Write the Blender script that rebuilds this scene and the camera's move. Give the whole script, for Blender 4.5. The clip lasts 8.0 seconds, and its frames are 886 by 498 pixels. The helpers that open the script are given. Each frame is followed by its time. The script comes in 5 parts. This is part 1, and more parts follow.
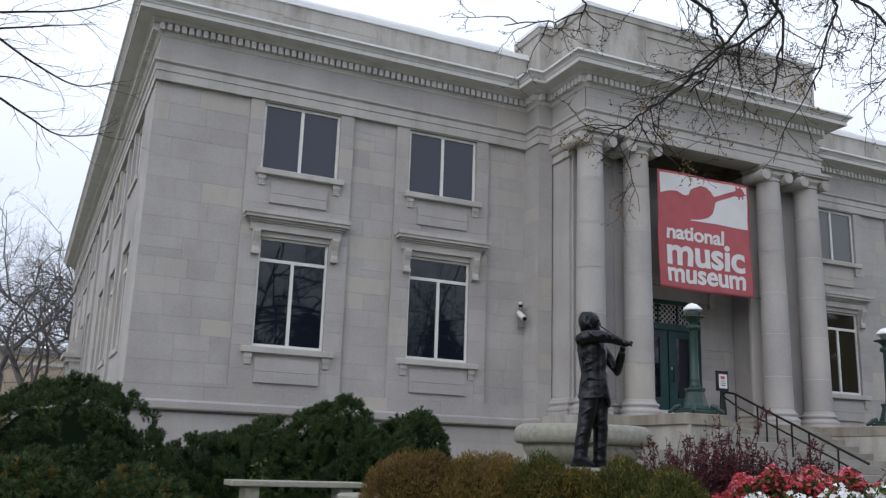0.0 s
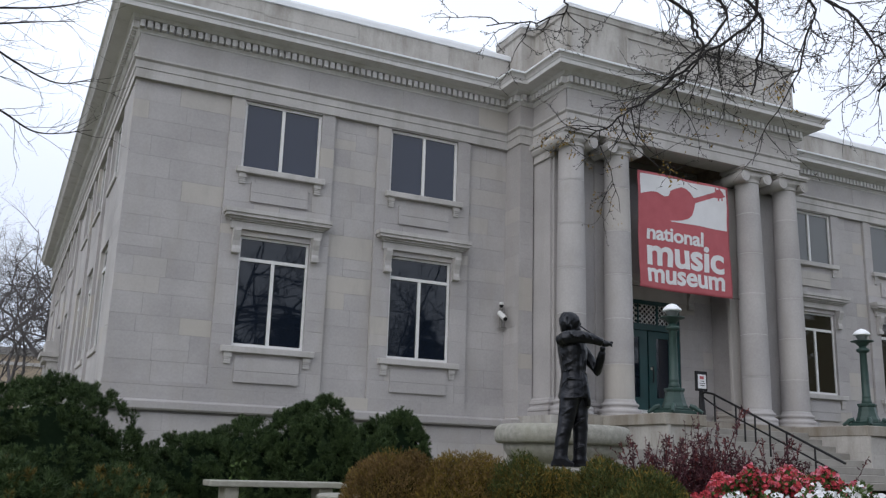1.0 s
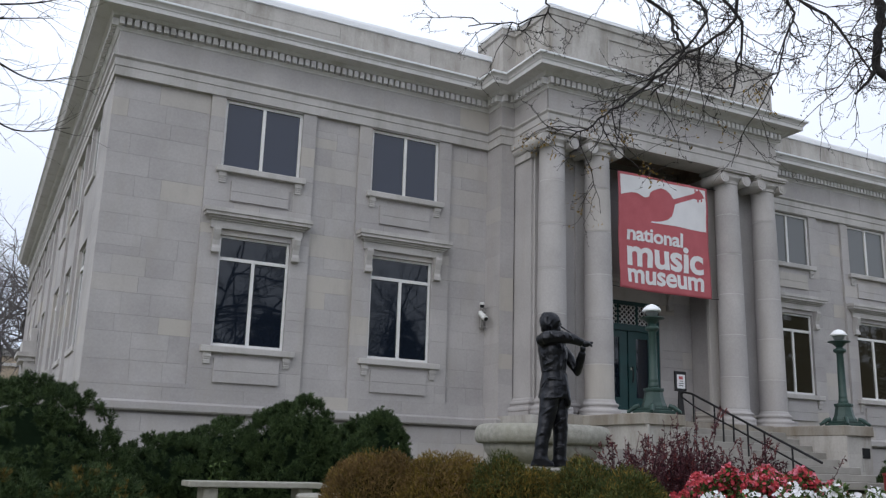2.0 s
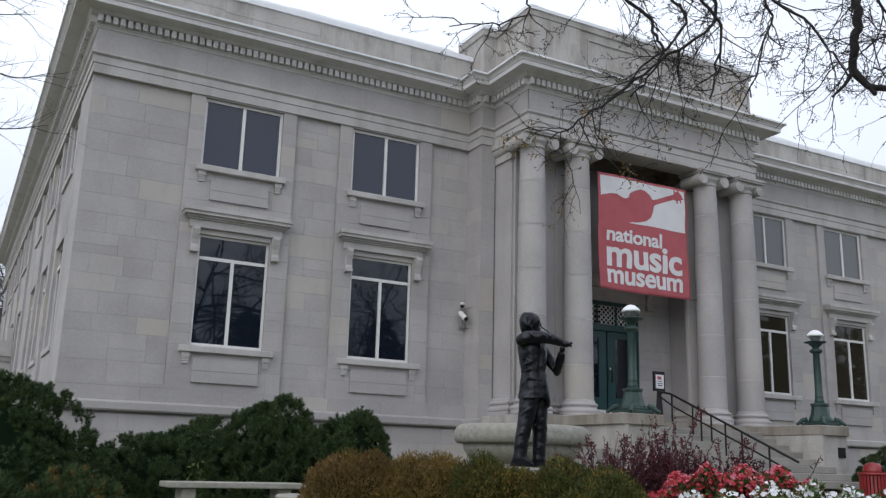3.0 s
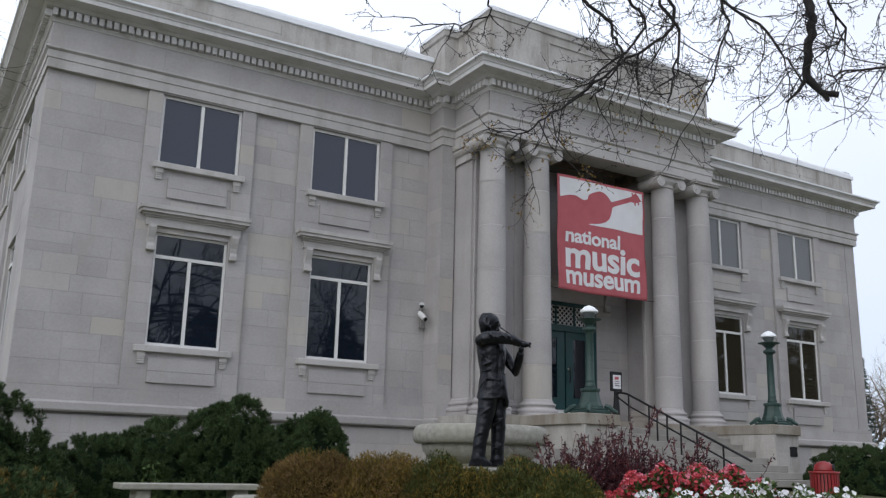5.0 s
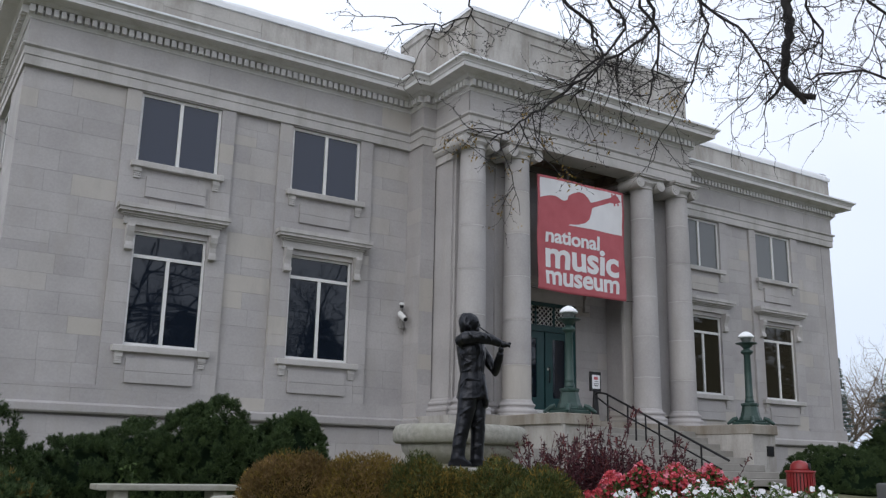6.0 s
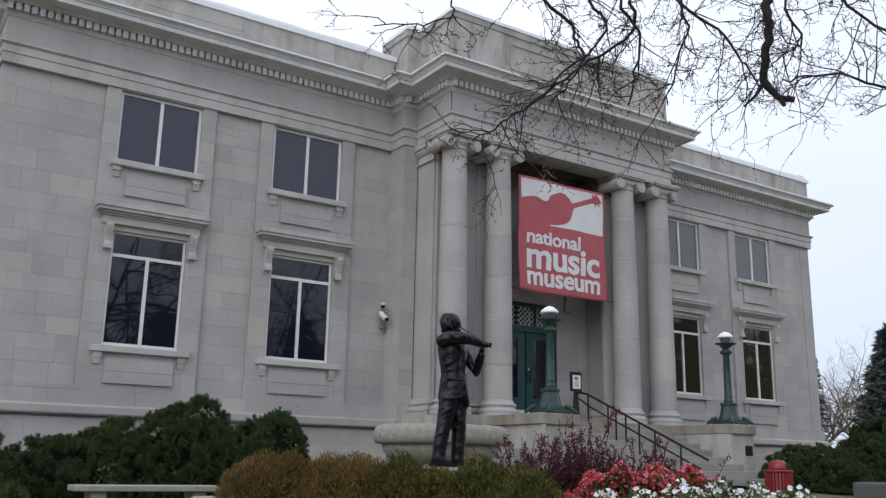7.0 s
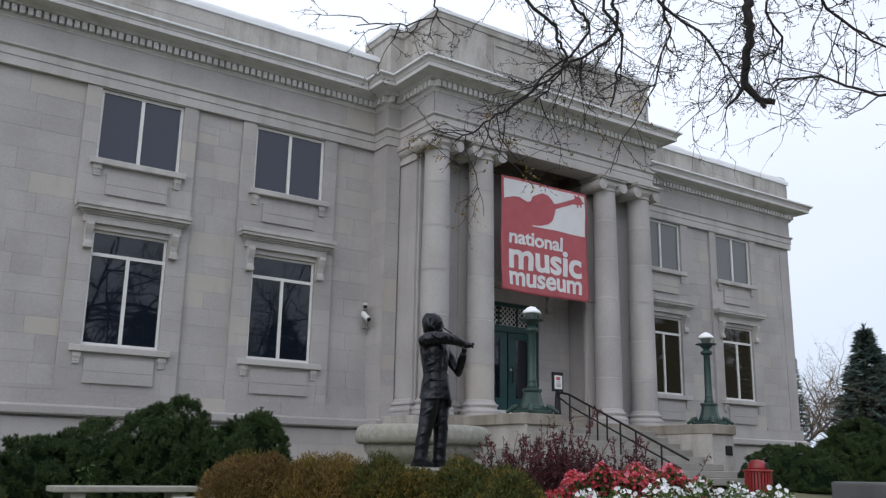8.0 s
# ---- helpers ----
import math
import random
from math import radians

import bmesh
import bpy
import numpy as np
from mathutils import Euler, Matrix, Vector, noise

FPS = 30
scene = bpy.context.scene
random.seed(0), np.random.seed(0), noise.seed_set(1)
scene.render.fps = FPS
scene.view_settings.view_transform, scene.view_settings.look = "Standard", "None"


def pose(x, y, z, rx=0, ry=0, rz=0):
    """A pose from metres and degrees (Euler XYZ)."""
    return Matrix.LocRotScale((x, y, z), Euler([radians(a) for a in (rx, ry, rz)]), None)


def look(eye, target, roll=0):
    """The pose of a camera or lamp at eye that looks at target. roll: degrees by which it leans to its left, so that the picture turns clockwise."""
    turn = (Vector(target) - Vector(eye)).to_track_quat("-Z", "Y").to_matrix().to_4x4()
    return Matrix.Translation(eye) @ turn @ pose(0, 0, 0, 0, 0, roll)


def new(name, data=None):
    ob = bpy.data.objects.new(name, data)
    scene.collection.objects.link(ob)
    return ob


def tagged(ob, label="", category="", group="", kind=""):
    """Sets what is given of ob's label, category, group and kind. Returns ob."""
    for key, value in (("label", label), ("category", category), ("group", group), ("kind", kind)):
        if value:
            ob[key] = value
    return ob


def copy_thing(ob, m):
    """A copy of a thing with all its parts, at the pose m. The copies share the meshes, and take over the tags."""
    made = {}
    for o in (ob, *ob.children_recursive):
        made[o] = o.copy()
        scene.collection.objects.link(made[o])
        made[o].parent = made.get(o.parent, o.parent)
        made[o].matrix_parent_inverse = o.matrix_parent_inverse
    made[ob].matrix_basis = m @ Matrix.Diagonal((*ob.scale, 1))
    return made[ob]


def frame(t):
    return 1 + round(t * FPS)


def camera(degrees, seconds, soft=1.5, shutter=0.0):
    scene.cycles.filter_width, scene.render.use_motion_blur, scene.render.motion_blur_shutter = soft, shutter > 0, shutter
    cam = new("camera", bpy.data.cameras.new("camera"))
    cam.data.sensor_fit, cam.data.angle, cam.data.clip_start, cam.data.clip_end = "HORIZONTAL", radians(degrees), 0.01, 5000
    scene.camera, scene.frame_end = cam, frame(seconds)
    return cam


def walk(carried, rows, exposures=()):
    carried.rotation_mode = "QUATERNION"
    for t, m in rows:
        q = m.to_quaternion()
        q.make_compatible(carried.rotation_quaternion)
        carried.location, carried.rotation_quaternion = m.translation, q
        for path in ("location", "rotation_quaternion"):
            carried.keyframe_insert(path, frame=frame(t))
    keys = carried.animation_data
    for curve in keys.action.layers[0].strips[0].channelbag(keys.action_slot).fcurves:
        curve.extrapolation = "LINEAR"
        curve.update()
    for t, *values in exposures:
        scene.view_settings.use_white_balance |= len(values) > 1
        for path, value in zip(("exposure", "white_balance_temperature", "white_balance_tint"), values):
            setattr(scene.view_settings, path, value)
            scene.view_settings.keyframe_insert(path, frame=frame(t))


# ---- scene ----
# ---------- camera: stands still at the origin and pans to the right ----------
cam = camera(52.13, 8.0, soft=1.3)
PAN = ((0.0, 13.227, -1.800, -24.893), (0.5, 13.243, -1.765, -25.495), (1.0, 13.262, -1.735, -26.105),
       (1.5, 13.281, -1.690, -26.705), (3.0, 13.338, -1.530, -28.575), (3.5, 13.358, -1.480, -29.195),
       (4.0, 13.377, -1.430, -29.825), (4.5, 13.398, -1.370, -30.480), (6.0, 13.447, -1.185, -32.390),
       (6.5, 13.462, -1.125, -32.995), (7.0, 13.478, -1.065, -33.570), (7.5, 13.495, -1.018, -34.145),
       (8.0, 13.510, -0.980, -34.690))
EYE = 1.1
walk(cam, [(t, pose(0, 0, EYE, 90 + p, r, yaw)) for t, p, r, yaw in PAN], exposures=((0.0, -0.02), (8.0, -0.02)))

# ---------- light: an overcast late-autumn day ----------
world = bpy.data.worlds.new("overcast_sky")
scene.world = world
world.use_nodes = True
wn, wl = world.node_tree.nodes, world.node_tree.links
sky = wn.new("ShaderNodeTexSky")
sky.sky_type, sky.sun_disc = "NISHITA", False
sky.sun_elevation, sky.sun_rotation = radians(33), radians(-119)
sky.dust_density, sky.air_density = 2.5, 1.0
gain = wn.new("ShaderNodeMix")
gain.data_type, gain.blend_type = "RGBA", "MULTIPLY"
gain.inputs[0].default_value = 1.0
gain.inputs[7].default_value = (0.10, 0.10, 0.10, 1)
cover = wn.new("ShaderNodeMix")           # cloud sheet over the blue
cover.data_type = "RGBA"
coord = wn.new("ShaderNodeTexCoord")
cl = wn.new("ShaderNodeTexNoise")
cl.inputs["Scale"].default_value, cl.inputs["Detail"].default_value, cl.inputs["Roughness"].default_value = 1.6, 5, 0.5
ramp = wn.new("ShaderNodeMapRange")
ramp.inputs[1].default_value, ramp.inputs[2].default_value, ramp.inputs[3].default_value, ramp.inputs[4].default_value = 0.35, 0.7, 0.80, 0.97
wl.new(coord.outputs["Generated"], cl.inputs["Vector"])
axes = wn.new("ShaderNodeSeparateXYZ")    # an overcast sky is brightest overhead
wl.new(coord.outputs["Generated"], axes.inputs[0])
lift = wn.new("ShaderNodeMapRange")
lift.inputs[1].default_value, lift.inputs[2].default_value = 0.0, 0.42
wl.new(axes.outputs[2], lift.inputs[0])
sheet_tone = wn.new("ShaderNodeMix")
sheet_tone.data_type = "RGBA"
sheet_tone.inputs[6].default_value, sheet_tone.inputs[7].default_value = (0.76, 0.86, 1.05, 1), (1.09, 1.16, 1.31, 1)
wl.new(lift.outputs[0], sheet_tone.inputs[0])
wl.new(sheet_tone.outputs[2], cover.inputs[7])
wl.new(cl.outputs["Fac"], ramp.inputs[0])
wl.new(ramp.outputs[0], cover.inputs[0])
wl.new(sky.outputs[0], gain.inputs[6])
wl.new(gain.outputs[2], cover.inputs[6])
wl.new(cover.outputs[2], wn["Background"].inputs[0])
wn["Background"].inputs[1].default_value = 1.0
sun = new("sun", bpy.data.lights.new("sun", "SUN"))
sun.data.energy, sun.data.angle, sun.data.color = 0.78, radians(60), (1.0, 0.98, 0.96)
sun.matrix_world = look((0, 0, 0), (0.80, 0.45, -0.6))

# ---------- materials ----------
def nodes_of(name):
    m = bpy.data.materials.new(name)
    m.use_nodes = True
    return m, m.node_tree.nodes, m.node_tree.links, m.node_tree.nodes["Principled BSDF"]


def surface(name, dark, light, rough=0.8, metal=0.0, big=1.5, fine=40.0, relief=0.15, vary=0.0, island=0.0,
            streak=0.0, odd=None, stain=None, stain_at=0.6, depth=0.01, spec=0.5):
    """Two scales of variation between two colours, relief, a shift per object or island, and rain streaks."""
    m, n, l, b = nodes_of(name)
    co = n.new("ShaderNodeTexCoord")
    geo = n.new("ShaderNodeNewGeometry")
    pos = geo.outputs["Position"]
    t1, t2 = n.new("ShaderNodeTexNoise"), n.new("ShaderNodeTexNoise")
    t1.inputs["Scale"].default_value, t1.inputs["Detail"].default_value = big, 6
    t2.inputs["Scale"].default_value, t2.inputs["Detail"].default_value = fine, 5
    l.new(pos, t1.inputs["Vector"]), l.new(pos, t2.inputs["Vector"])
    add = n.new("ShaderNodeMath")
    add.operation = "MULTIPLY_ADD"
    l.new(t2.outputs["Fac"], add.inputs[0])
    add.inputs[1].default_value = 0.5
    l.new(t1.outputs["Fac"], add.inputs[2])
    last = add.outputs[0]
    for amount, socket in ((vary, "object"), (island, "island")):
        if amount:
            src = n.new("ShaderNodeObjectInfo").outputs["Random"] if socket == "object" else geo.outputs["Random Per Island"]
            a2 = n.new("ShaderNodeMath")
            a2.operation = "MULTIPLY_ADD"
            l.new(src, a2.inputs[0])
            a2.inputs[1].default_value = amount
            l.new(last, a2.inputs[2])
            a3 = n.new("ShaderNodeMath")
            a3.operation = "SUBTRACT"
            l.new(a2.outputs[0], a3.inputs[0])
            a3.inputs[1].default_value = amount / 2
            last = a3.outputs[0]
    mr = n.new("ShaderNodeMapRange")
    mr.inputs[1].default_value, mr.inputs[2].default_value = 0.4, 1.1
    l.new(last, mr.inputs[0])
    mix = n.new("ShaderNodeMix")
    mix.data_type = "RGBA"
    mix.inputs[6].default_value, mix.inputs[7].default_value = (*dark, 1), (*light, 1)
    l.new(mr.outputs[0], mix.inputs[0])
    col = mix.outputs[2]
    if odd:
        pickr = n.new("ShaderNodeMapRange")
        pickr.inputs[1].default_value, pickr.inputs[2].default_value, pickr.inputs[4].default_value = 0.82, 0.96, 0.7
        l.new(n.new("ShaderNodeObjectInfo").outputs["Random"], pickr.inputs[0])
        mo = n.new("ShaderNodeMix")
        mo.data_type = "RGBA"
        mo.inputs[7].default_value = (*odd, 1)
        l.new(pickr.outputs[0], mo.inputs[0]), l.new(col, mo.inputs[6])
        col = mo.outputs[2]
    if stain:
        st = n.new("ShaderNodeTexNoise")
        st.inputs["Scale"].default_value, st.inputs["Detail"].default_value, st.inputs["Roughness"].default_value = 1.0, 7, 0.65
        mp = n.new("ShaderNodeMapping")
        mp.inputs["Scale"].default_value = (2.2, 2.2, 0.55) if streak else (1.3, 1.3, 1.3)
        l.new(pos, mp.inputs["Vector"]), l.new(mp.outputs[0], st.inputs["Vector"])
        sr = n.new("ShaderNodeMapRange")
        sr.inputs[1].default_value, sr.inputs[2].default_value, sr.inputs[4].default_value = stain_at - 0.12, stain_at + 0.12, 0.75
        l.new(st.outputs["Fac"], sr.inputs[0])
        mx = n.new("ShaderNodeMix")
        mx.data_type = "RGBA"
        mx.inputs[7].default_value = (*stain, 1)
        l.new(sr.outputs[0], mx.inputs[0]), l.new(col, mx.inputs[6])
        col = mx.outputs[2]
    l.new(col, b.inputs["Base Color"])
    b.inputs["Roughness"].default_value, b.inputs["Metallic"].default_value = rough, metal
    b.inputs["Specular IOR Level"].default_value = spec
    if relief:
        bump = n.new("ShaderNodeBump")
        bump.inputs["Strength"].default_value, bump.inputs["Distance"].default_value = relief, depth
        l.new(add.outputs[0], bump.inputs["Height"]), l.new(bump.outputs[0], b.inputs["Normal"])
    return m


STONE = surface("limestone", (0.325, 0.312, 0.313), (0.47, 0.452, 0.452), 0.85, big=0.9, fine=22, relief=0.2, vary=0.26, odd=(0.46, 0.43, 0.385),
                streak=1, stain=(0.36, 0.34, 0.32), stain_at=0.62, spec=0.25)
TRIM = surface("carved_limestone", (0.385, 0.372, 0.367), (0.54, 0.522, 0.513), 0.85, big=1.6, fine=26, relief=0.2, vary=0.1,
               streak=1, stain=(0.31, 0.295, 0.27), stain_at=0.62, spec=0.25)
CORNICE = surface("pale_cornice_stone", (0.55, 0.54, 0.545), (0.70, 0.69, 0.695), 0.8, big=1.6, fine=26, relief=0.15,
                  streak=1, stain=(0.40, 0.385, 0.36), stain_at=0.64, spec=0.3)
ATTIC = surface("weathered_limestone", (0.34, 0.325, 0.308), (0.51, 0.492, 0.468), 0.9, big=1.4, fine=18, relief=0.3, vary=0.15,
                streak=1, stain=(0.22, 0.2, 0.17), stain_at=0.57, spec=0.2)
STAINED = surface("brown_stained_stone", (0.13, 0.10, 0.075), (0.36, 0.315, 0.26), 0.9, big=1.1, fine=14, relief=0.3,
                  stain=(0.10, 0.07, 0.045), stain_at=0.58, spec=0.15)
MORTAR = surface("dark_mortar", (0.22, 0.213, 0.205), (0.31, 0.30, 0.29), 0.95, relief=0.2)
CAPSTONE = surface("brown_weathered_cap_stone", (0.23, 0.21, 0.185), (0.37, 0.345, 0.305), 0.9, big=2.2, fine=30, relief=0.3,
                   streak=1, stain=(0.19, 0.155, 0.115), stain_at=0.55, spec=0.2)
CONCRETE = surface("concrete", (0.21, 0.2, 0.185), (0.35, 0.335, 0.31), 0.9, big=2, fine=60, relief=0.3,
                   stain=(0.2, 0.19, 0.17), stain_at=0.6)
METAL_CAP = surface("pale_metal_coping", (0.76, 0.78, 0.82), (0.86, 0.88, 0.9), 0.5, big=2, fine=30, relief=0.05)
SNOW = surface("snow", (0.82, 0.84, 0.88), (0.9, 0.92, 0.95), 0.7, big=4, fine=60, relief=0.2)
WHITE = surface("white_window_paint", (0.62, 0.62, 0.62), (0.74, 0.74, 0.73), 0.5, big=3, fine=50, relief=0.05)
BLIND = surface("pale_roller_blind", (0.42, 0.43, 0.41), (0.5, 0.5, 0.48), 0.9, relief=0.1)
# near-black colour standing in for the lack of light indoors
INSIDE = surface("painted_room_dark", (0.012, 0.013, 0.016), (0.02, 0.021, 0.025), 0.9, relief=0)
GREEN = surface("verdigris_green_paint", (0.010, 0.030, 0.027), (0.03, 0.068, 0.058), 0.5, big=5, fine=60, relief=0.15,
                stain=(0.03, 0.06, 0.05), stain_at=0.6)
DOOR_GREEN = surface("dark_green_door_paint", (0.008, 0.045, 0.048), (0.014, 0.062, 0.064), 0.4, big=3, fine=40, relief=0.08)
BRONZE = surface("dark_bronze", (0.011, 0.0115, 0.014), (0.036, 0.038, 0.045), 0.3, 0.75, big=11, fine=70, relief=0.55)
IRON = surface("black_iron", (0.014, 0.014, 0.016), (0.03, 0.03, 0.032), 0.45, 0.6, relief=0.1)
BRASS = surface("bright_metal", (0.5, 0.48, 0.42), (0.7, 0.68, 0.6), 0.3, 0.9, relief=0.05)
BANNER_RED = surface("red_banner_cloth", (0.36, 0.075, 0.09), (0.46, 0.11, 0.13), 0.75, big=3, fine=300, relief=0.1)
BANNER_WHITE = surface("white_print", (0.62, 0.62, 0.64), (0.72, 0.72, 0.74), 0.75, big=3, fine=300, relief=0.1)
CREAM = surface("aged_cream_stone", (0.2, 0.196, 0.172), (0.4, 0.388, 0.345), 0.9, big=14, fine=90, relief=0.6,
                stain=(0.26, 0.26, 0.2), stain_at=0.56)
LAWN = surface("lawn", (0.075, 0.08, 0.042), (0.17, 0.16, 0.092), 0.95, big=1.2, fine=30, relief=0.6, depth=0.05)


def glass_of(name, tint, rough=0.02):
    """A dark pane: mirror-like film over tinted glass."""
    m, n, l, b = nodes_of(name)
    b.inputs["Base Color"].default_value = (*tint, 1)
    b.inputs["Roughness"].default_value = rough
    b.inputs["IOR"].default_value = 1.5
    b.inputs["Specular IOR Level"].default_value = 0.55
    w = n.new("ShaderNodeTexNoise")
    w.inputs["Scale"].default_value = 1.2
    bump = n.new("ShaderNodeBump")
    bump.inputs["Strength"].default_value, bump.inputs["Distance"].default_value = 0.03, 0.02
    l.new(w.outputs["Fac"], bump.inputs["Height"]), l.new(bump.outputs[0], b.inputs["Normal"])
    return m


BLIND_PANE = glass_of("window_glass_over_pale_blind", (0.115, 0.12, 0.122))
BLUE_PANE = glass_of("blue_grey_window_glass", (0.022, 0.029, 0.052))
# brown tint in the pane colour itself; nothing brown stands behind it
WARM_PANE = glass_of("brown_tinted_window_glass", (0.03, 0.026, 0.017))
DIM_GLASS = surface("weathered_lamp_glass", (0.09, 0.10, 0.10), (0.17, 0.19, 0.19), 0.3, relief=0.05)
PALE_MORTAR = surface("pale_lime_mortar", (0.5, 0.5, 0.49), (0.68, 0.68, 0.67), 0.9, big=6, fine=40, relief=0.1)
GREY_BLOCK = surface("dull_grey_concrete", (0.07, 0.072, 0.074), (0.13, 0.13, 0.132), 0.9, big=3, fine=50, relief=0.3)
PANE = glass_of("dark_window_glass", (0.008, 0.012, 0.02))


# ---------- mesh helpers ----------
def part(name, bm, material, parent=None, label="", smooth=False):
    """Links a bmesh as one mesh object under a thing or a part."""
    me = bpy.data.meshes.new(name)
    if smooth:
        for f in bm.faces:
            f.smooth = True
    bm.to_mesh(me)
    bm.free()
    me.materials.append(material)
    ob = new(name, me)
    ob.parent = parent
    if label:
        tagged(ob, label)
    return ob


def thing(name, at, label, category, group="", kind=""):
    ob = new(name)
    ob.location = at
    ob.empty_display_size = 0.2
    return tagged(ob, label, category, group, kind)


def box(bm, x0, x1, y0, y1, z0, z1):
    v = [bm.verts.new(p) for p in ((x0, y0, z0), (x1, y0, z0), (x1, y1, z0), (x0, y1, z0),
                                   (x0, y0, z1), (x1, y0, z1), (x1, y1, z1), (x0, y1, z1))]
    for q in ((3, 2, 1, 0), (4, 5, 6, 7), (0, 1, 5, 4), (1, 2, 6, 5), (2, 3, 7, 6), (3, 0, 4, 7)):
        bm.faces.new([v[i] for i in q])
    return v


def boxes(*rows):
    bm = bmesh.new()
    for r in rows:
        box(bm, *r)
    return bm


def bevelled(bm, w, seg=2):
    bmesh.ops.bevel(bm, geom=list(bm.edges), offset=w, segments=seg, affect="EDGES", profile=0.6)
    return bm


def lathe(profile, seg=24, bm=None, at=(0, 0, 0), caps=True):
    """Turns (radius, height) rows about the vertical."""
    bm = bm or bmesh.new()
    rings = []
    for r, h in profile:
        rings.append([bm.verts.new((at[0] + r * math.cos(2 * math.pi * i / seg), at[1] + r * math.sin(2 * math.pi * i / seg), at[2] + h))
                      for i in range(seg)])
    for a, b in zip(rings, rings[1:]):
        for i in range(seg):
            bm.faces.new((a[i], a[(i + 1) % seg], b[(i + 1) % seg], b[i]))
    if caps:
        bm.faces.new(rings[0][::-1])
        bm.faces.new(rings[-1])
    return bm


def tube(bm, pts, radii, seg=8, cap=True):
    """A round bar through points."""
    pts = [Vector(p) for p in pts]
    rings = []
    side = None
    for i, p in enumerate(pts):
        d = (pts[min(i + 1, len(pts) - 1)] - pts[max(i - 1, 0)]).normalized()
        if side is None:
            side = d.orthogonal().normalized()
        else:
            side = (side - d * side.dot(d)).normalized()
        up = d.cross(side)
        r = radii[i] if isinstance(radii, (list, tuple)) else radii
        rings.append([bm.verts.new(p + r * (math.cos(2 * math.pi * k / seg) * side + math.sin(2 * math.pi * k / seg) * up)) for k in range(seg)])
    for a, b in zip(rings, rings[1:]):
        for k in range(seg):
            bm.faces.new((a[k], a[(k + 1) % seg], b[(k + 1) % seg], b[k]))
    if cap:
        bm.faces.new(rings[0][::-1])
        bm.faces.new(rings[-1])
    return bm


def sweep(path, profile):
    """Carries a profile of (outwards, height) rows along a plan line, mitred at the corners; outwards is to the right of the way."""
    n = len(path)
    offs = []
    for i in range(n):
        dirs = []
        if i > 0:
            dirs.append((Vector(path[i]) - Vector(path[i - 1])).normalized())
        if i < n - 1:
            dirs.append((Vector(path[i + 1]) - Vector(path[i])).normalized())
        nor = [Vector((d.y, -d.x)) for d in dirs]
        if len(nor) == 2:
            m = nor[0] + nor[1]
            m = m / m.length_squared * 2
        else:
            m = nor[0]
        offs.append(m)
    bm = bmesh.new()
    rows = [[bm.verts.new((path[i][0] + o * offs[i].x, path[i][1] + o * offs[i].y, h)) for i in range(n)] for o, h in profile]
    for a, b in zip(rows, rows[1:]):
        for i in range(n - 1):
            bm.faces.new((a[i], a[i + 1], b[i + 1], b[i]))
    return bm

# ---------- the museum ----------
CX, WY = 14.568, 18.5          # the axis of the facade, and the plane of its wings
museum = thing("museum_building", (CX, WY, EYE), "grey limestone neoclassical museum with a columned entrance portico", "building")
HALF, RES, RESV, PW, PV = 12.8, 3.97, -0.61, 3.6, -2.08
BACK = 29.5
PLAN = [(-HALF, BACK), (-HALF, 0), (-RES, 0), (-RES, RESV), (-PW, RESV), (-PW, PV),
        (PW, PV), (PW, RESV), (RES, RESV), (RES, 0), (HALF, 0), (HALF, BACK)]

# backing walls, with the openings cut through
BAYS = (-9.635, -6.205, 6.295, 9.725)
UP_W, UP_B, UP_T = 1.74, 5.96, 7.53
LO_W, LO_B, LO_T = 1.52, 2.20, 4.52
GROUND_H = -0.25


def wall_with_holes(u0, u1, v0, v1, h0, h1, holes):
    """Wall slab between two faces, holes (u0, u1, h0, h1) cut through it."""
    us = sorted({u0, u1, *[x for q in holes for x in q[:2]]})
    hs = sorted({h0, h1, *[x for q in holes for x in q[2:]]})
    bm = bmesh.new()

    def open_at(i, j):
        a, b = (us[i] + us[i + 1]) / 2, (hs[j] + hs[j + 1]) / 2
        return any(q[0] < a < q[1] and q[2] < b < q[3] for q in holes)
    solid = {(i, j) for i in range(len(us) - 1) for j in range(len(hs) - 1) if not open_at(i, j)}
    for i, j in solid:
        a, b, c, d = us[i], us[i + 1], hs[j], hs[j + 1]
        P = lambda u, v, h: bm.verts.new((u, v, h))
        bm.faces.new((P(a, v0, c), P(b, v0, c), P(b, v0, d), P(a, v0, d)))
        bm.faces.new((P(b, v1, c), P(a, v1, c), P(a, v1, d), P(b, v1, d)))
        if (i - 1, j) not in solid:
            bm.faces.new((P(a, v1, c), P(a, v0, c), P(a, v0, d), P(a, v1, d)))
        if (i + 1, j) not in solid:
            bm.faces.new((P(b, v0, c), P(b, v1, c), P(b, v1, d), P(b, v0, d)))
        if (i, j - 1) not in solid:
            bm.faces.new((P(a, v1, c), P(b, v1, c), P(b, v0, c), P(a, v0, c)))
        if (i, j + 1) not in solid:
            bm.faces.new((P(a, v0, d), P(b, v0, d), P(b, v1, d), P(a, v1, d)))
    bmesh.ops.remove_doubles(bm, verts=bm.verts, dist=1e-5)
    return bm


def holes_for(centres):
    return [(c - UP_W / 2, c + UP_W / 2, UP_B, UP_T) for c in centres] + [(c - LO_W / 2, c + LO_W / 2, LO_B, LO_T) for c in centres]


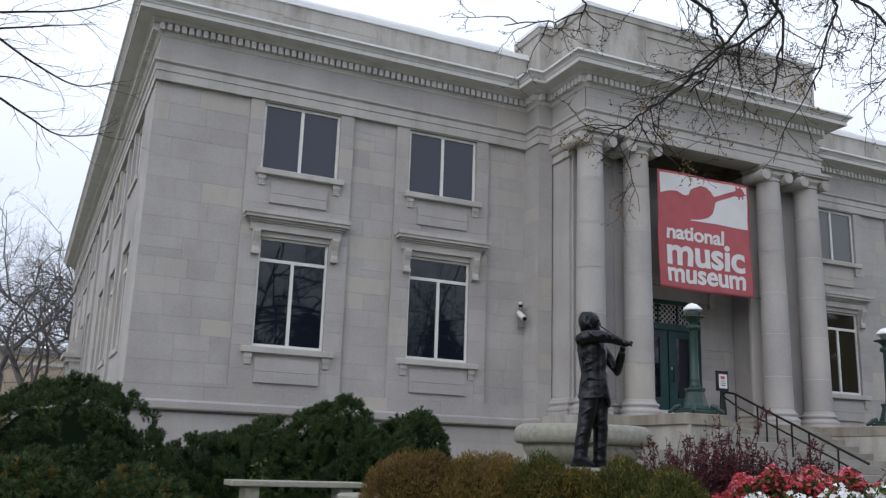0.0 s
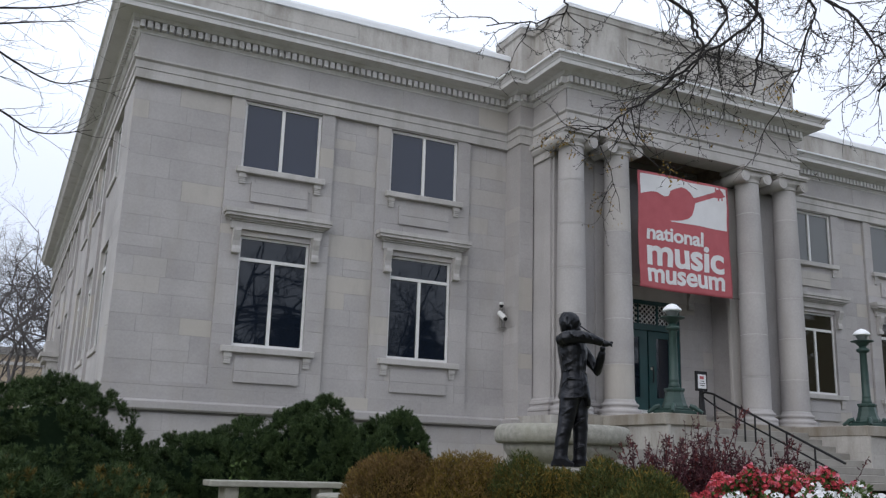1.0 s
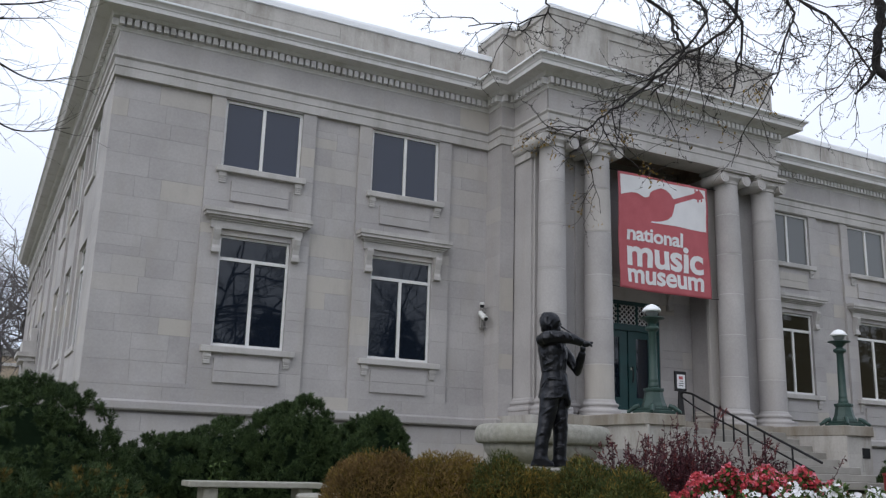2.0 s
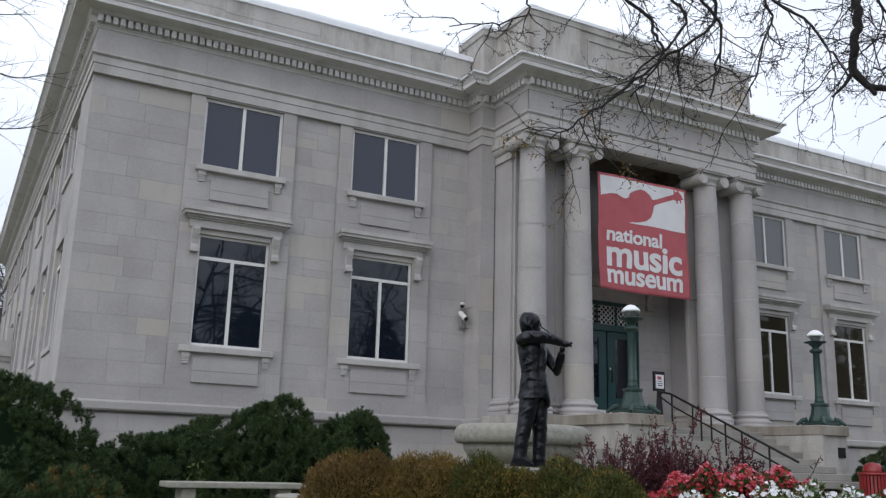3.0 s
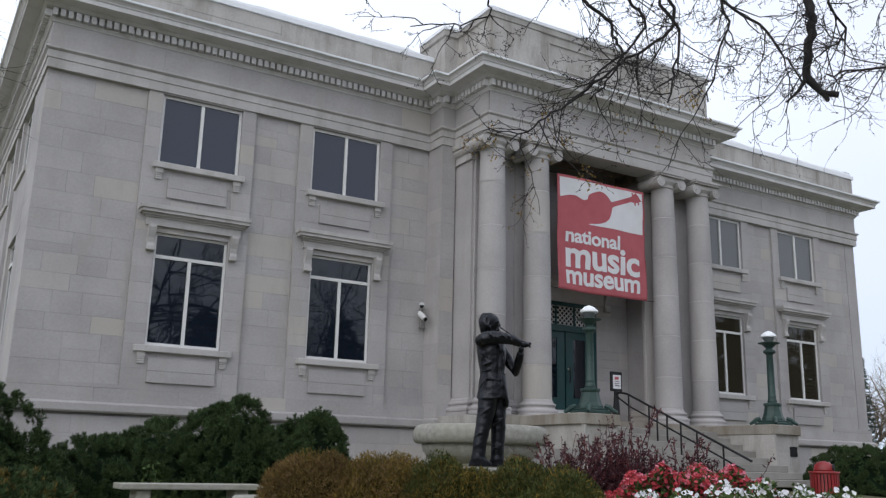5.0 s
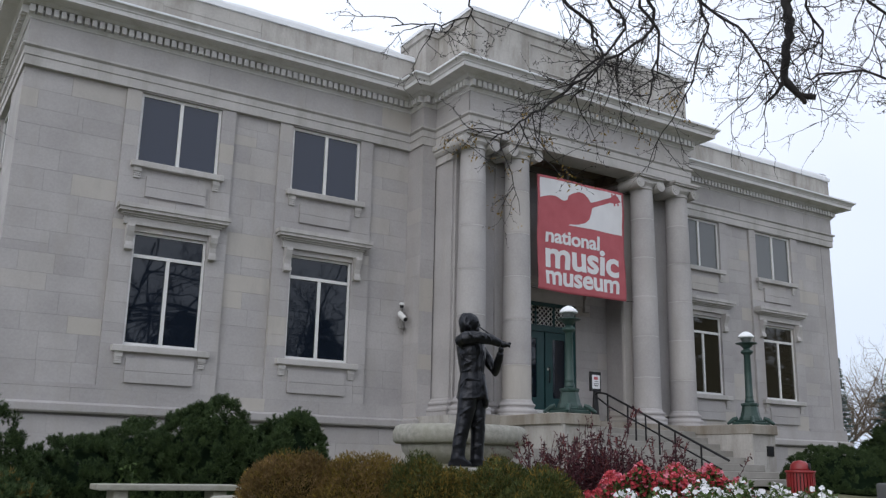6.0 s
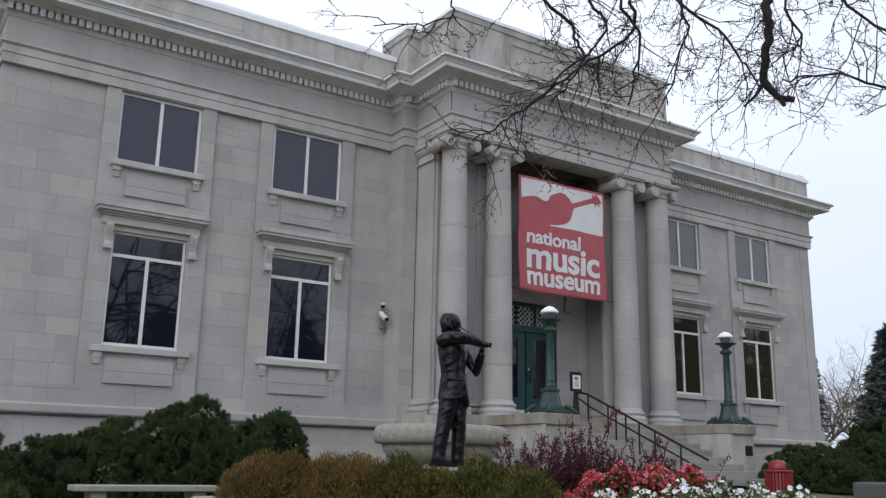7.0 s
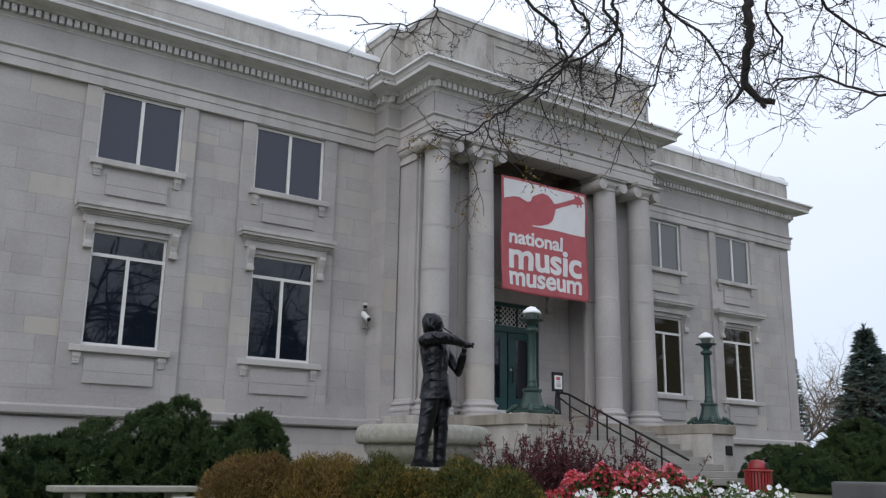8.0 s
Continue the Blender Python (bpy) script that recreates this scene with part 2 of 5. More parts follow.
FIELD = 0.13        # face of the mortar behind the stones
wall_w = part("wall", wall_with_holes(-HALF + 0.1, -RES + 0.1, FIELD, 0.55, GROUND_H, 9.2, holes_for(BAYS[:2])), MORTAR, museum, "ashlar wall of the wing")
wall_e = part("wall", wall_with_holes(RES - 0.1, HALF - 0.1, FIELD, 0.5, GROUND_H, 9.2, holes_for(BAYS[2:])), MORTAR, museum, "ashlar wall of the wing")
SIDE_BAYS = (2.72, 6.05, 9.4, 14.5, 18.0, 21.5, 25.0)
side_bm = wall_with_holes(-BACK, -0.1, FIELD, 0.5, GROUND_H, 9.2, holes_for([-c for c in SIDE_BAYS]))
bmesh.ops.transform(side_bm, matrix=Matrix.Translation((-HALF, 0, 0)) @ Matrix.Rotation(radians(-90), 4, "Z"), verts=side_bm.verts)
wall_s = part("wall", side_bm, MORTAR, museum, "ashlar side wall")
east = boxes((HALF - 0.5, HALF - FIELD, 0.06, BACK, GROUND_H, 9.2))
part("wall", east, STONE, museum)
part("wall", boxes((-HALF + 0.06, HALF - 0.06, BACK - 0.5, BACK, GROUND_H, 9.2)), STONE, museum)
part("roof", boxes((-HALF + 0.3, HALF - 0.3, 0.3, BACK - 0.3, 9.1, 9.25), (-PW + 0.3, PW - 0.3, PV + 0.3, 0.4, 9.2, 9.3)), MORTAR, museum)
# near-black slabs behind the windows; the unlit rooms' darkness is painted on
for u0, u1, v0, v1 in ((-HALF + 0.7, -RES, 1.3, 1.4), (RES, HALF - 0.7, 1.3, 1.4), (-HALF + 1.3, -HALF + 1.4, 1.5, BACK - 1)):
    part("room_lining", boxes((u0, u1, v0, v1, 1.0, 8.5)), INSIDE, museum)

# entablature, carried round the whole plan
part("architrave", sweep(PLAN, ((-0.3, 7.56), (0.035, 7.56), (0.035, 7.755), (0.055, 7.765), (0.055, 7.92), (0.075, 7.935), (0.105, 7.96), (0.105, 8.0), (0.02, 8.02))), TRIM, museum)
frieze = part("frieze", sweep(PLAN, ((0.02, 8.0), (0.02, 8.56))), STONE, museum)
cornice = part("cornice", sweep(PLAN, ((0.02, 8.53), (0.045, 8.535), (0.055, 8.56), (0.09, 8.59), (0.10, 8.608), (0.06, 8.612), (0.06, 8.77), (0.2, 8.78), (0.25, 8.845),
                             (0.5, 8.875), (0.52, 8.86), (0.53, 8.865), (0.53, 8.965), (0.55, 8.97), (0.56, 9.0), (0.60, 9.04), (0.635, 9.06), (0.635, 9.10),
                             (0.1, 9.17), (0.05, 9.17))), CORNICE, museum)
part("cornice_flashing", sweep(PLAN, ((0.62, 9.074), (0.648, 9.072), (0.65, 9.112), (0.3, 9.17))), METAL_CAP, museum, "pale metal strip")
WING_L = [(-HALF, BACK), (-HALF, 0), (-RES, 0)]
WING_R = [(RES, 0), (HALF, 0), (HALF, BACK)]
MID = [(-RES, 0.6), (-RES, RESV), (-PW, RESV), (-PW, PV), (PW, PV), (PW, RESV), (RES, RESV), (RES, 0.6)]
parapets = []
for line in (WING_L, WING_R):
    parapets.append(part("parapet", sweep(line, ((0.03, 9.12), (0.09, 9.13), (0.09, 9.26), (0.04, 9.3), (0.04, 9.93), (-0.35, 9.93), (-0.35, 9.12))), ATTIC, museum))
    part("coping", sweep(line, ((-0.4, 9.92), (0.09, 9.92), (0.095, 10.03), (-0.02, 10.06), (-0.4, 10.06))), METAL_CAP, museum, "pale snow-dusted metal coping")
part("attic", sweep(MID, ((0.03, 9.12), (0.06, 9.13), (0.06, 9.30), (0.0, 9.34), (0.0, 10.42), (0.05, 10.44), (0.05, 10.6), (-0.4, 10.6))), ATTIC, museum, "weathered stone attic over the portico")
part("coping", sweep(MID, ((-0.5, 10.59), (0.08, 10.59), (0.08, 10.67), (-0.5, 10.70))), METAL_CAP, museum, "pale snow-dusted metal coping")


def snow_strip(line, z, back, seed, much=1.0, lip0=0.05):
    """Uneven snow lying on a coping, broken into stretches that have slid or melted."""
    local = random.Random(seed)
    bm = bmesh.new()
    for p, q in zip(line, line[1:]):
        p, q = Vector(p), Vector(q)
        d = (q - p).normalized()
        out = Vector((d.y, -d.x))
        n = max(2, int((q - p).length / 0.35))
        deep, left, prev = local.uniform(0.07, 0.17), local.randint(3, 9), None
        for k in range(n + 1):
            c = p + (q - p) * k / n
            left -= 1
            if left <= 0:
                deep, left = local.uniform(0.03, 0.17), local.randint(3, 10)
            h = much * deep * local.uniform(0.86, 1.1)
            lip = lip0 + local.uniform(-0.02, 0.02)
            row = [bm.verts.new((c.x + o * out.x, c.y + o * out.y, z + e)) for o, e in ((lip, -0.01), (lip + 0.01, h * 0.5), (lip - 0.05, h * 0.9), (-0.15, h), (-back, h * 0.8))]
            if prev:
                for i in range(4):
                    bm.faces.new((prev[i], row[i], row[i + 1], prev[i + 1]))
            prev = row
    return bm


for k, line in enumerate((WING_L, WING_R)):
    part("snow", snow_strip(line, 10.055, 0.38, 20 + k, 0.85, 0.03), SNOW, museum, "fresh snow lying on the coping", smooth=True)
part("snow", snow_strip(MID, 10.69, 0.45, 25, 0.5, -0.02), SNOW, museum, "fresh snow lying on the coping", smooth=True)
attic_panel = bmesh.new()
for a, b, c, d in ((-1.9, 1.9, 9.55, 9.6), (-1.9, 1.9, 10.2, 10.25), (-1.9, -1.85, 9.6, 10.2), (1.85, 1.9, 9.6, 10.2)):
    box(attic_panel, a, b, PV - 0.035, PV + 0.02, c, d)
for s in (-1, 1):
    box(attic_panel, s * 2.85 - 0.7, s * 2.85 + 0.7, PV - 0.05, PV + 0.02, 9.36, 10.41)
part("attic_panel", attic_panel, ATTIC, museum)

# dentils
dentil_me = bpy.data.meshes.new("dentil")
bm = boxes((-0.05, 0.05, -0.075, 0.06, 0, 0.15))
bm.to_mesh(dentil_me)
bm.free()
dentil_me.materials.append(CORNICE)


def dentils(p, q, limit=400):
    a, b = Vector(p), Vector(q)
    d = (b - a).normalized()
    out = Vector((d.y, -d.x))
    n = int((b - a).length / 0.148)
    for i in range(min(n, limit)):
        c = a + d * ((i + 0.5) * (b - a).length / n) + out * 0.125
        ob = new("dentil", dentil_me)
        ob.parent = cornice
        ob.location = (c.x, c.y, 8.616)
        ob.rotation_euler = (0, 0, math.atan2(d.y, d.x))


for i in range(1, len(PLAN) - 2):
    p, q = Vector(PLAN[i]), Vector(PLAN[i + 1])
    d = (q - p).normalized()
    dentils(p - d * 0.1, q + d * 0.1)
dentils((-HALF, 9.0), (-HALF, -0.1))

# ---------- ashlar ----------
stone_me = bpy.data.meshes.new("stone")
bm = boxes((-0.5, 0.5, 0, 1, -0.5, 0.5))
bm.to_mesh(stone_me)
bm.free()
stone_me.materials.append(STONE)
rng = random.Random(7)


attic_me = stone_me.copy()
attic_me.materials[0] = ATTIC


def stone(parent, u0, u1, h0, h1, face, deep, turn=0.0, base=(0, 0), me=None, g=0.0015):
    """One block; its front lies at 'face' on the v axis, turned about the vertical for side walls."""
    ob = new("stone", me or stone_me)
    ob.parent = parent
    j = rng.uniform(-0.0015, 0.0015)
    p = Matrix.Rotation(turn, 4, "Z") @ Vector(((u0 + u1) / 2, face + j, 0))
    ob.location = (p.x + base[0], p.y + base[1], (h0 + h1) / 2)
    ob.rotation_euler = (0, 0, turn)
    ob.scale = (u1 - u0 - 2 * g, deep, h1 - h0 - 2 * g)


def ashlar(parent, u0, u1, h0, h1, face, course=0.40, long=(0.5, 1.45), deep=0.09, holes=(), turn=0.0, base=(0, 0), me=None, g=0.0015):
    n = max(1, round((h1 - h0) / course))
    weights = [rng.choice((0.78, 0.9, 1.0, 1.0, 1.25)) for k in range(n)]
    levels = [h0 + (h1 - h0) * sum(weights[:k]) / sum(weights) for k in range(n + 1)]
    for k in range(n):
        a, b = levels[k], levels[k + 1]
        spans = [(u0, u1)]
        for q in holes:
            if q[2] < (a + b) / 2 < q[3]:
                nxt = []
                for s in spans:
                    if q[0] > s[0]:
                        nxt.append((s[0], min(s[1], q[0])))
                    if q[1] < s[1]:
                        nxt.append((max(s[0], q[1]), s[1]))
                spans = nxt
        for s0, s1 in spans:
            x = s0
            first = True
            while x < s1 - 0.02:
                w = rng.uniform(*long) * (0.6 if first and k % 2 else 1)
                e = x + w
                if s1 - e < long[0] * 0.5:
                    e = s1
                if b - a > 0.4 and rng.random() < 0.12:      # two thin stones in place of a tall one
                    m = a + (b - a) * rng.choice((0.42, 0.5, 0.58))
                    stone(parent, x, e, a, m, face, deep, turn, base, me, g)
                    stone(parent, x, e, m, b, face, deep, turn, base, me, g)
                else:
                    stone(parent, x, e, a, b, face, deep, turn, base, me, g)
                x, first = e, False


BAND_D, BAND_C, BAND_B = 1.385, 1.03, 0.834


def wing_stones(parent, sgn):
    """Recessed fields and proud window bays of one wing."""
    lim = [-HALF, -10.815, -8.453, -7.398, -5.009, -RES]
    if sgn > 0:
        lim = [RES, 5.104, 7.493, 8.548, 10.91, HALF]
    for i in range(5):
        u0, u1 = lim[i], lim[i + 1]
        if i in (0, 2, 4):
            corner = (i == 0 and sgn < 0) or (i == 4 and sgn > 0)
            ashlar(parent, u0, u1, BAND_D if corner else 1.30, 7.565, 0.075)
        else:
            c = BAYS[i // 2 + (0 if sgn < 0 else 2)]
            hs = [(c - UP_W / 2, c + UP_W / 2, UP_B, UP_T), (c - LO_W / 2, c + LO_W / 2, LO_B, LO_T)]
            for h0, h1 in ((1.30, LO_B), (LO_B, LO_T), (LO_T, UP_B), (UP_B, UP_T)):
                ashlar(parent, u0, u1, h0, h1, 0.0, holes=hs, deep=0.16)
            stone(parent, u0, u1, UP_T, 7.565, 0.0, 0.16)
    a, b = (-HALF - 0.02, -RES) if sgn < 0 else (RES, HALF + 0.02)
    ashlar(parent, a, b, BAND_C, 1.30, -0.02, course=0.3, long=(0.9, 1.7), deep=0.14)
    if sgn < 0:
        stone(parent, -HALF - 0.02, -10.815, 1.30, BAND_D, -0.02, 0.14)
    else:
        stone(parent, 10.91, HALF + 0.02, 1.30, BAND_D, -0.02, 0.14)
    ashlar(parent, a, b, GROUND_H, BAND_B - 0.06, 0.0, course=0.36, long=(0.8, 1.5), deep=0.1)


part("water_table", sweep(PLAN[:6], ((-0.07, 0.765), (-0.07, BAND_B - 0.012), (0.10, BAND_B - 0.012), (0.11, BAND_B), (0.13, BAND_B + 0.02), (0.13, BAND_C - 0.05), (0.022, BAND_C), (-0.05, BAND_C))), STONE, museum)
part("water_table", sweep(PLAN[6:], ((-0.07, 0.765), (-0.07, BAND_B - 0.012), (0.10, BAND_B - 0.012), (0.11, BAND_B), (0.13, BAND_B + 0.02), (0.13, BAND_C - 0.05), (0.022, BAND_C), (-0.05, BAND_C))), STONE, museum)


# ---------- windows ----------
def frame_bars(bm, w, b, t, v, bars, transom=None, bar=0.055, deep=0.06):
    box(bm, -w / 2, -w / 2 + bar, v, v + deep, b, t)
    box(bm, w / 2 - bar, w / 2, v, v + deep, b, t)
    box(bm, -w / 2 + bar, w / 2 - bar, v, v + deep, b, b + bar * 1.2)
    box(bm, -w / 2 + bar, w / 2 - bar, v, v + deep, t - bar, t)
    top = t - bar
    if transom:
        box(bm, -w / 2 + bar, w / 2 - bar, v - 0.01, v + deep, transom - 0.035, transom + 0.035)
        top = transom - 0.035
    box(bm, -0.035, 0.035, v - 0.008, v + deep, b + bar * 1.2, top)


def sill_bm(w, top, proj=0.12):
    bm = bmesh.new()
    box(bm, -w / 2, w / 2, -proj, 0.2, top - 0.13, top)
    bevelled(bm, 0.012, 1)
    return bm


def bracket_bm(x, top, hgt=0.22, wid=0.16):
    bm = bmesh.new()
    box(bm, x - wid / 2, x + wid / 2, -0.07, 0.05, top - hgt * 0.45, top)
    for i in range(3):
        box(bm, x - wid / 2 + 0.012, x + wid / 2 - 0.012, -0.05 + i * 0.006, 0.05, top - hgt * 0.45 - 0.045 * (i + 1) + 0.006, top - hgt * 0.45 - 0.045 * i)
    return bm


def console_bm(x, top, bot, wid=0.15):
    """Scrolled bracket: an S-shaped side view."""
    bm = bmesh.new()
    h = top - bot
    prof = [(0.05, top), (-0.17, top), (-0.18, top - 0.12 * h), (-0.15, top - 0.3 * h), (-0.10, top - 0.5 * h), (-0.08, top - 0.68 * h),
            (-0.10, top - 0.8 * h), (-0.115, top - 0.9 * h), (-0.09, top - 0.98 * h), (-0.04, bot), (0.05, bot)]
    a = [bm.verts.new((x - wid / 2, v, z)) for v, z in prof]
    b = [bm.verts.new((x + wid / 2, v, z)) for v, z in prof]
    bm.faces.new(a)
    bm.faces.new(b[::-1])
    for i in range(len(prof)):
        j = (i + 1) % len(prof)
        bm.faces.new((a[j], a[i], b[i], b[j]))
    box(bm, x - wid / 2 - 0.015, x + wid / 2 + 0.015, -0.115, -0.06, bot + 0.02, bot + 0.1)
    return bm


def panel_bm(w, b, t):
    """Sunk apron panel: a thin raised fillet round a lower field."""
    bm = bmesh.new()
    m = b + (t - b) * 0.48
    box(bm, -w / 2, w / 2, -0.055, 0.05, b, m - 0.003)
    box(bm, -w / 2, w / 2, -0.055, 0.05, m + 0.003, t)
    return bm


def window(kind_name, upper, centre, rich=True, pane=PANE):
    win = new("window")
    win.parent = museum
    win.location = (centre, 0, 0)
    tagged(win, kind_name)
    w, b, t = (UP_W, UP_B, UP_T) if upper else (LO_W, LO_B, LO_T)
    bm = bmesh.new()
    frame_bars(bm, w, b, t, 0.075, 2, None if upper else 4.03, bar=0.06 if upper else 0.05)
    part("window_frame", bm, WHITE, win)
    v = 0.105
    if upper:
        part("pane", boxes((-w / 2 + 0.05, -0.03, v, v + 0.012, b + 0.05, t - 0.05)), pane, win)
        part("pane", boxes((0.03, w / 2 - 0.05, v, v + 0.012, b + 0.05, t - 0.05)), pane, win)
    else:
        part("pane", boxes((-w / 2 + 0.04, -0.03, v, v + 0.012, b + 0.05, 4.0)), pane, win)
        part("pane", boxes((0.03, w / 2 - 0.04, v, v + 0.012, b + 0.05, 4.0)), pane, win)
        part("pane", boxes((-w / 2 + 0.04, w / 2 - 0.04, v, v + 0.012, 4.05, t - 0.04)), pane, win)
    top = 6.0 if upper else 2.185
    if not rich:
        part("sill", sill_bm(w + 0.1, top, 0.05), TRIM, win)
        return win
    part("sill", sill_bm(1.96, top), TRIM, win)
    for s in (-1, 1):
        part("bracket", bracket_bm(s * 0.83, top - 0.13), TRIM, win)
    if upper:
        part("apron_panel", panel_bm(1.26, 5.27, 5.70), STONE, win)
    else:
        part("apron_panel", panel_bm(1.36, 1.46, 1.94), STONE, win)
        hood = bmesh.new()
        for x0, pr, z0, z1 in ((0.99, 0.08, 4.64, 4.80), (1.02, 0.12, 4.80, 4.835), (1.06, 0.17, 4.835, 4.88), (1.13, 0.24, 4.88, 4.95), (1.16, 0.27, 4.95, 5.04)):
            box(hood, -x0, x0, -pr, 0.05, z0, z1)
        part("hood", hood, TRIM, win, "moulded stone window hood")
        for s in (-1, 1):
            part("console", console_bm(s * 0.86, 4.64, 4.10), TRIM, win)
    return win


UPPER_LABEL, LOWER_LABEL = "white-framed two-light window with dark panes", "white-framed window with a transom under a bracketed stone hood"
win_u = window(UPPER_LABEL, True, BAYS[0], True, BLUE_PANE)
win_l = window(LOWER_LABEL, False, BAYS[0])
copy_thing(win_u, Matrix.Translation((BAYS[1], 0, 0)))
win_b = window("white-framed two-light window with pale blinds drawn", True, BAYS[2], True, BLIND_PANE)
copy_thing(win_b, Matrix.Translation((BAYS[3], 0, 0)))
copy_thing(win_l, Matrix.Translation((BAYS[1], 0, 0)))
win_c = window("white-framed window with brown-tinted panes under a stone hood", False, BAYS[2], True, WARM_PANE)
copy_thing(win_c, Matrix.Translation((BAYS[3], 0, 0)))
side_m = [Matrix.Translation((-HALF, c, 0)) @ Matrix.Rotation(radians(-90), 4, "Z") for c in SIDE_BAYS]
for upper, label in ((True, UPPER_LABEL), (False, "plain white-framed window with a transom")):
    w0 = window(label, upper, 0.0, False)
    w0.matrix_basis = side_m[0]
    for m in side_m[1:]:
        copy_thing(w0, m)
# porch hood on the side wall
side_hood = bmesh.new()
for pr, wd, h0, h1 in ((0.5, 0.9, 3.0, 3.15), (0.6, 1.0, 3.15, 3.3), (0.45, 0.8, 3.3, 3.7), (0.2, 0.4, 3.7, 4.2)):
    box(side_hood, -HALF - pr, -HALF, 16.6 - wd, 16.6 + wd, h0, h1)
for vv in (15.9, 17.3):
    box(side_hood, -HALF - 0.35, -HALF, vv - 0.12, vv + 0.12, -0.25, 3.0)
part("side_door_hood", side_hood, TRIM, museum)

# ---------- portico ----------
COLS = (-3.335, -2.05, 2.05, 3.335)
COLV, FLOOR, SOFFIT = -1.83, 1.06, 7.54


def volute(bm, x, y, z, r, y0, y1):
    """A spiral scroll seen as a drum with a raised rim and an eye."""
    seg = 18
    for rr, a, b in ((r, y0, y1), (r * 0.62, y0 - 0.012, y1 + 0.012), (r * 0.28, y0 - 0.022, y1 + 0.022)):
        ring = []
        for yy in (a, b):
            ring.append([bm.verts.new((x + rr * math.cos(2 * math.pi * i / seg), yy, z + rr * math.sin(2 * math.pi * i / seg))) for i in range(seg)])
        for i in range(seg):
            bm.faces.new((ring[0][i], ring[0][(i + 1) % seg], ring[1][(i + 1) % seg], ring[1][i]))
        bm.faces.new(ring[0][::-1])
        bm.faces.new(ring[1])


def make_column():
    col = new("column")
    col.parent = museum
    tagged(col, "smooth grey limestone column with an Ionic capital")
    col.location = (COLS[0], COLV, 0)
    part("base", lathe(((0.47, FLOOR), (0.47, FLOOR + 0.09), (0.455, FLOOR + 0.10), (0.475, FLOOR + 0.13), (0.475, FLOOR + 0.17), (0.45, FLOOR + 0.2),
                        (0.405, FLOOR + 0.22), (0.395, FLOOR + 0.26), (0.42, FLOOR + 0.275), (0.43, FLOOR + 0.30), (0.415, FLOOR + 0.33), (0.37, FLOOR + 0.345),
                        (0.36, FLOOR + 0.38), (0.338, FLOOR + 0.42)), 36), STONE, col, smooth=True)
    seams = (FLOOR + 0.42, 2.25, 3.28, 4.30, 5.32, 6.35, 7.16)
    for a, b in zip(seams, seams[1:]):
        prof = []
        for k in range(7):
            h = a + 0.005 + (b - a - 0.01) * k / 6
            t = (h - 1.48) / (7.16 - 1.48)
            r = 0.336 - 0.046 * t ** 1.7
            prof.append((r, h))
        part("drum", lathe(prof, 40, caps=False), STONE, col, smooth=True)
    part("core", lathe(((0.326, FLOOR + 0.42), (0.324, 3.0), (0.307, 4.6), (0.28, 7.16)), 24, caps=False), PALE_MORTAR, col)
    cap = lathe(((0.29, 7.14), (0.32, 7.16), (0.32, 7.19), (0.29, 7.2), (0.30, 7.24), (0.36, 7.31), (0.36, 7.38)), 32)
    part("capital", cap, TRIM, col, "carved Ionic capital")
    for s in (-1, 1):
        vb = bmesh.new()
        volute(vb, s * 0.37, 0, 7.29, 0.145, -0.36, 0.36)
        part("volute", vb, TRIM, col)
    part("abacus", boxes((-0.37, 0.37, -0.34, 0.34, 7.33, 7.43), (-0.44, 0.44, -0.42, 0.42, 7.43, 7.475), (-0.47, 0.47, -0.45, 0.45, 7.475, SOFFIT)), TRIM, col)
    return col


col = make_column()
for c in COLS[1:]:
    copy_thing(col, Matrix.Translation((c, COLV, 0)))

# piers behind the columns, porch wall and ceiling
PIER_IN, PIER_V, DOOR_V = 2.07, -1.33, -0.35
for s in (-1, 1):
    a, b = sorted((s * PIER_IN, s * (PW - 0.02)))
    pier = part("pier", boxes((a + 0.02, b - 0.02, PIER_V + 0.02, 0.1, FLOOR, SOFFIT + 0.02)), STONE, museum, "ashlar pier behind the paired columns")
    ring = [(a, 0.0), (a, PIER_V), (b, PIER_V), (b, 0.0)]
    part("pier_base", sweep(ring, ((0.0, FLOOR), (0.13, FLOOR), (0.13, FLOOR + 0.10), (0.115, FLOOR + 0.105), (0.135, FLOOR + 0.13), (0.135, FLOOR + 0.17), (0.11, FLOOR + 0.20),
                                   (0.07, FLOOR + 0.22), (0.06, FLOOR + 0.26), (0.085, FLOOR + 0.275), (0.09, FLOOR + 0.30), (0.075, FLOOR + 0.33), (0.04, FLOOR + 0.345), (0.03, FLOOR + 0.38), (0.0, FLOOR + 0.42))), STONE, museum)
    part("pier_capital", sweep(ring, ((0.0, 7.06), (0.03, 7.07), (0.03, 7.11), (0.0, 7.12), (0.0, 7.26), (0.05, 7.29), (0.09, 7.35), (0.09, 7.40), (0.13, 7.42), (0.14, SOFFIT), (0.0, SOFFIT))), TRIM, museum)
    for cu in (2.05, 3.2):
        c0 = s * cu
        part("pilaster", boxes((c0 - 0.3, c0 + 0.3, PIER_V - 0.05, PIER_V + 0.05, FLOOR + 0.24, 7.2)), STONE, museum)
    a, b = sorted((s * PW, s * RES))
    quoin = part("wall", boxes((a + 0.06 if s < 0 else a - 0.1, b + 0.1 if s < 0 else b - 0.06, RESV + 0.06, 0.5, GROUND_H, SOFFIT + 0.03)), MORTAR, museum)
    if s < 0:
        quoin_w = quoin
    else:
        quoin_e = quoin
    part("wall", boxes((a if s < 0 else a - 0.5, b + 0.5 if s < 0 else b, PV + 0.1, 0.0, GROUND_H, FLOOR)), ATTIC, museum)
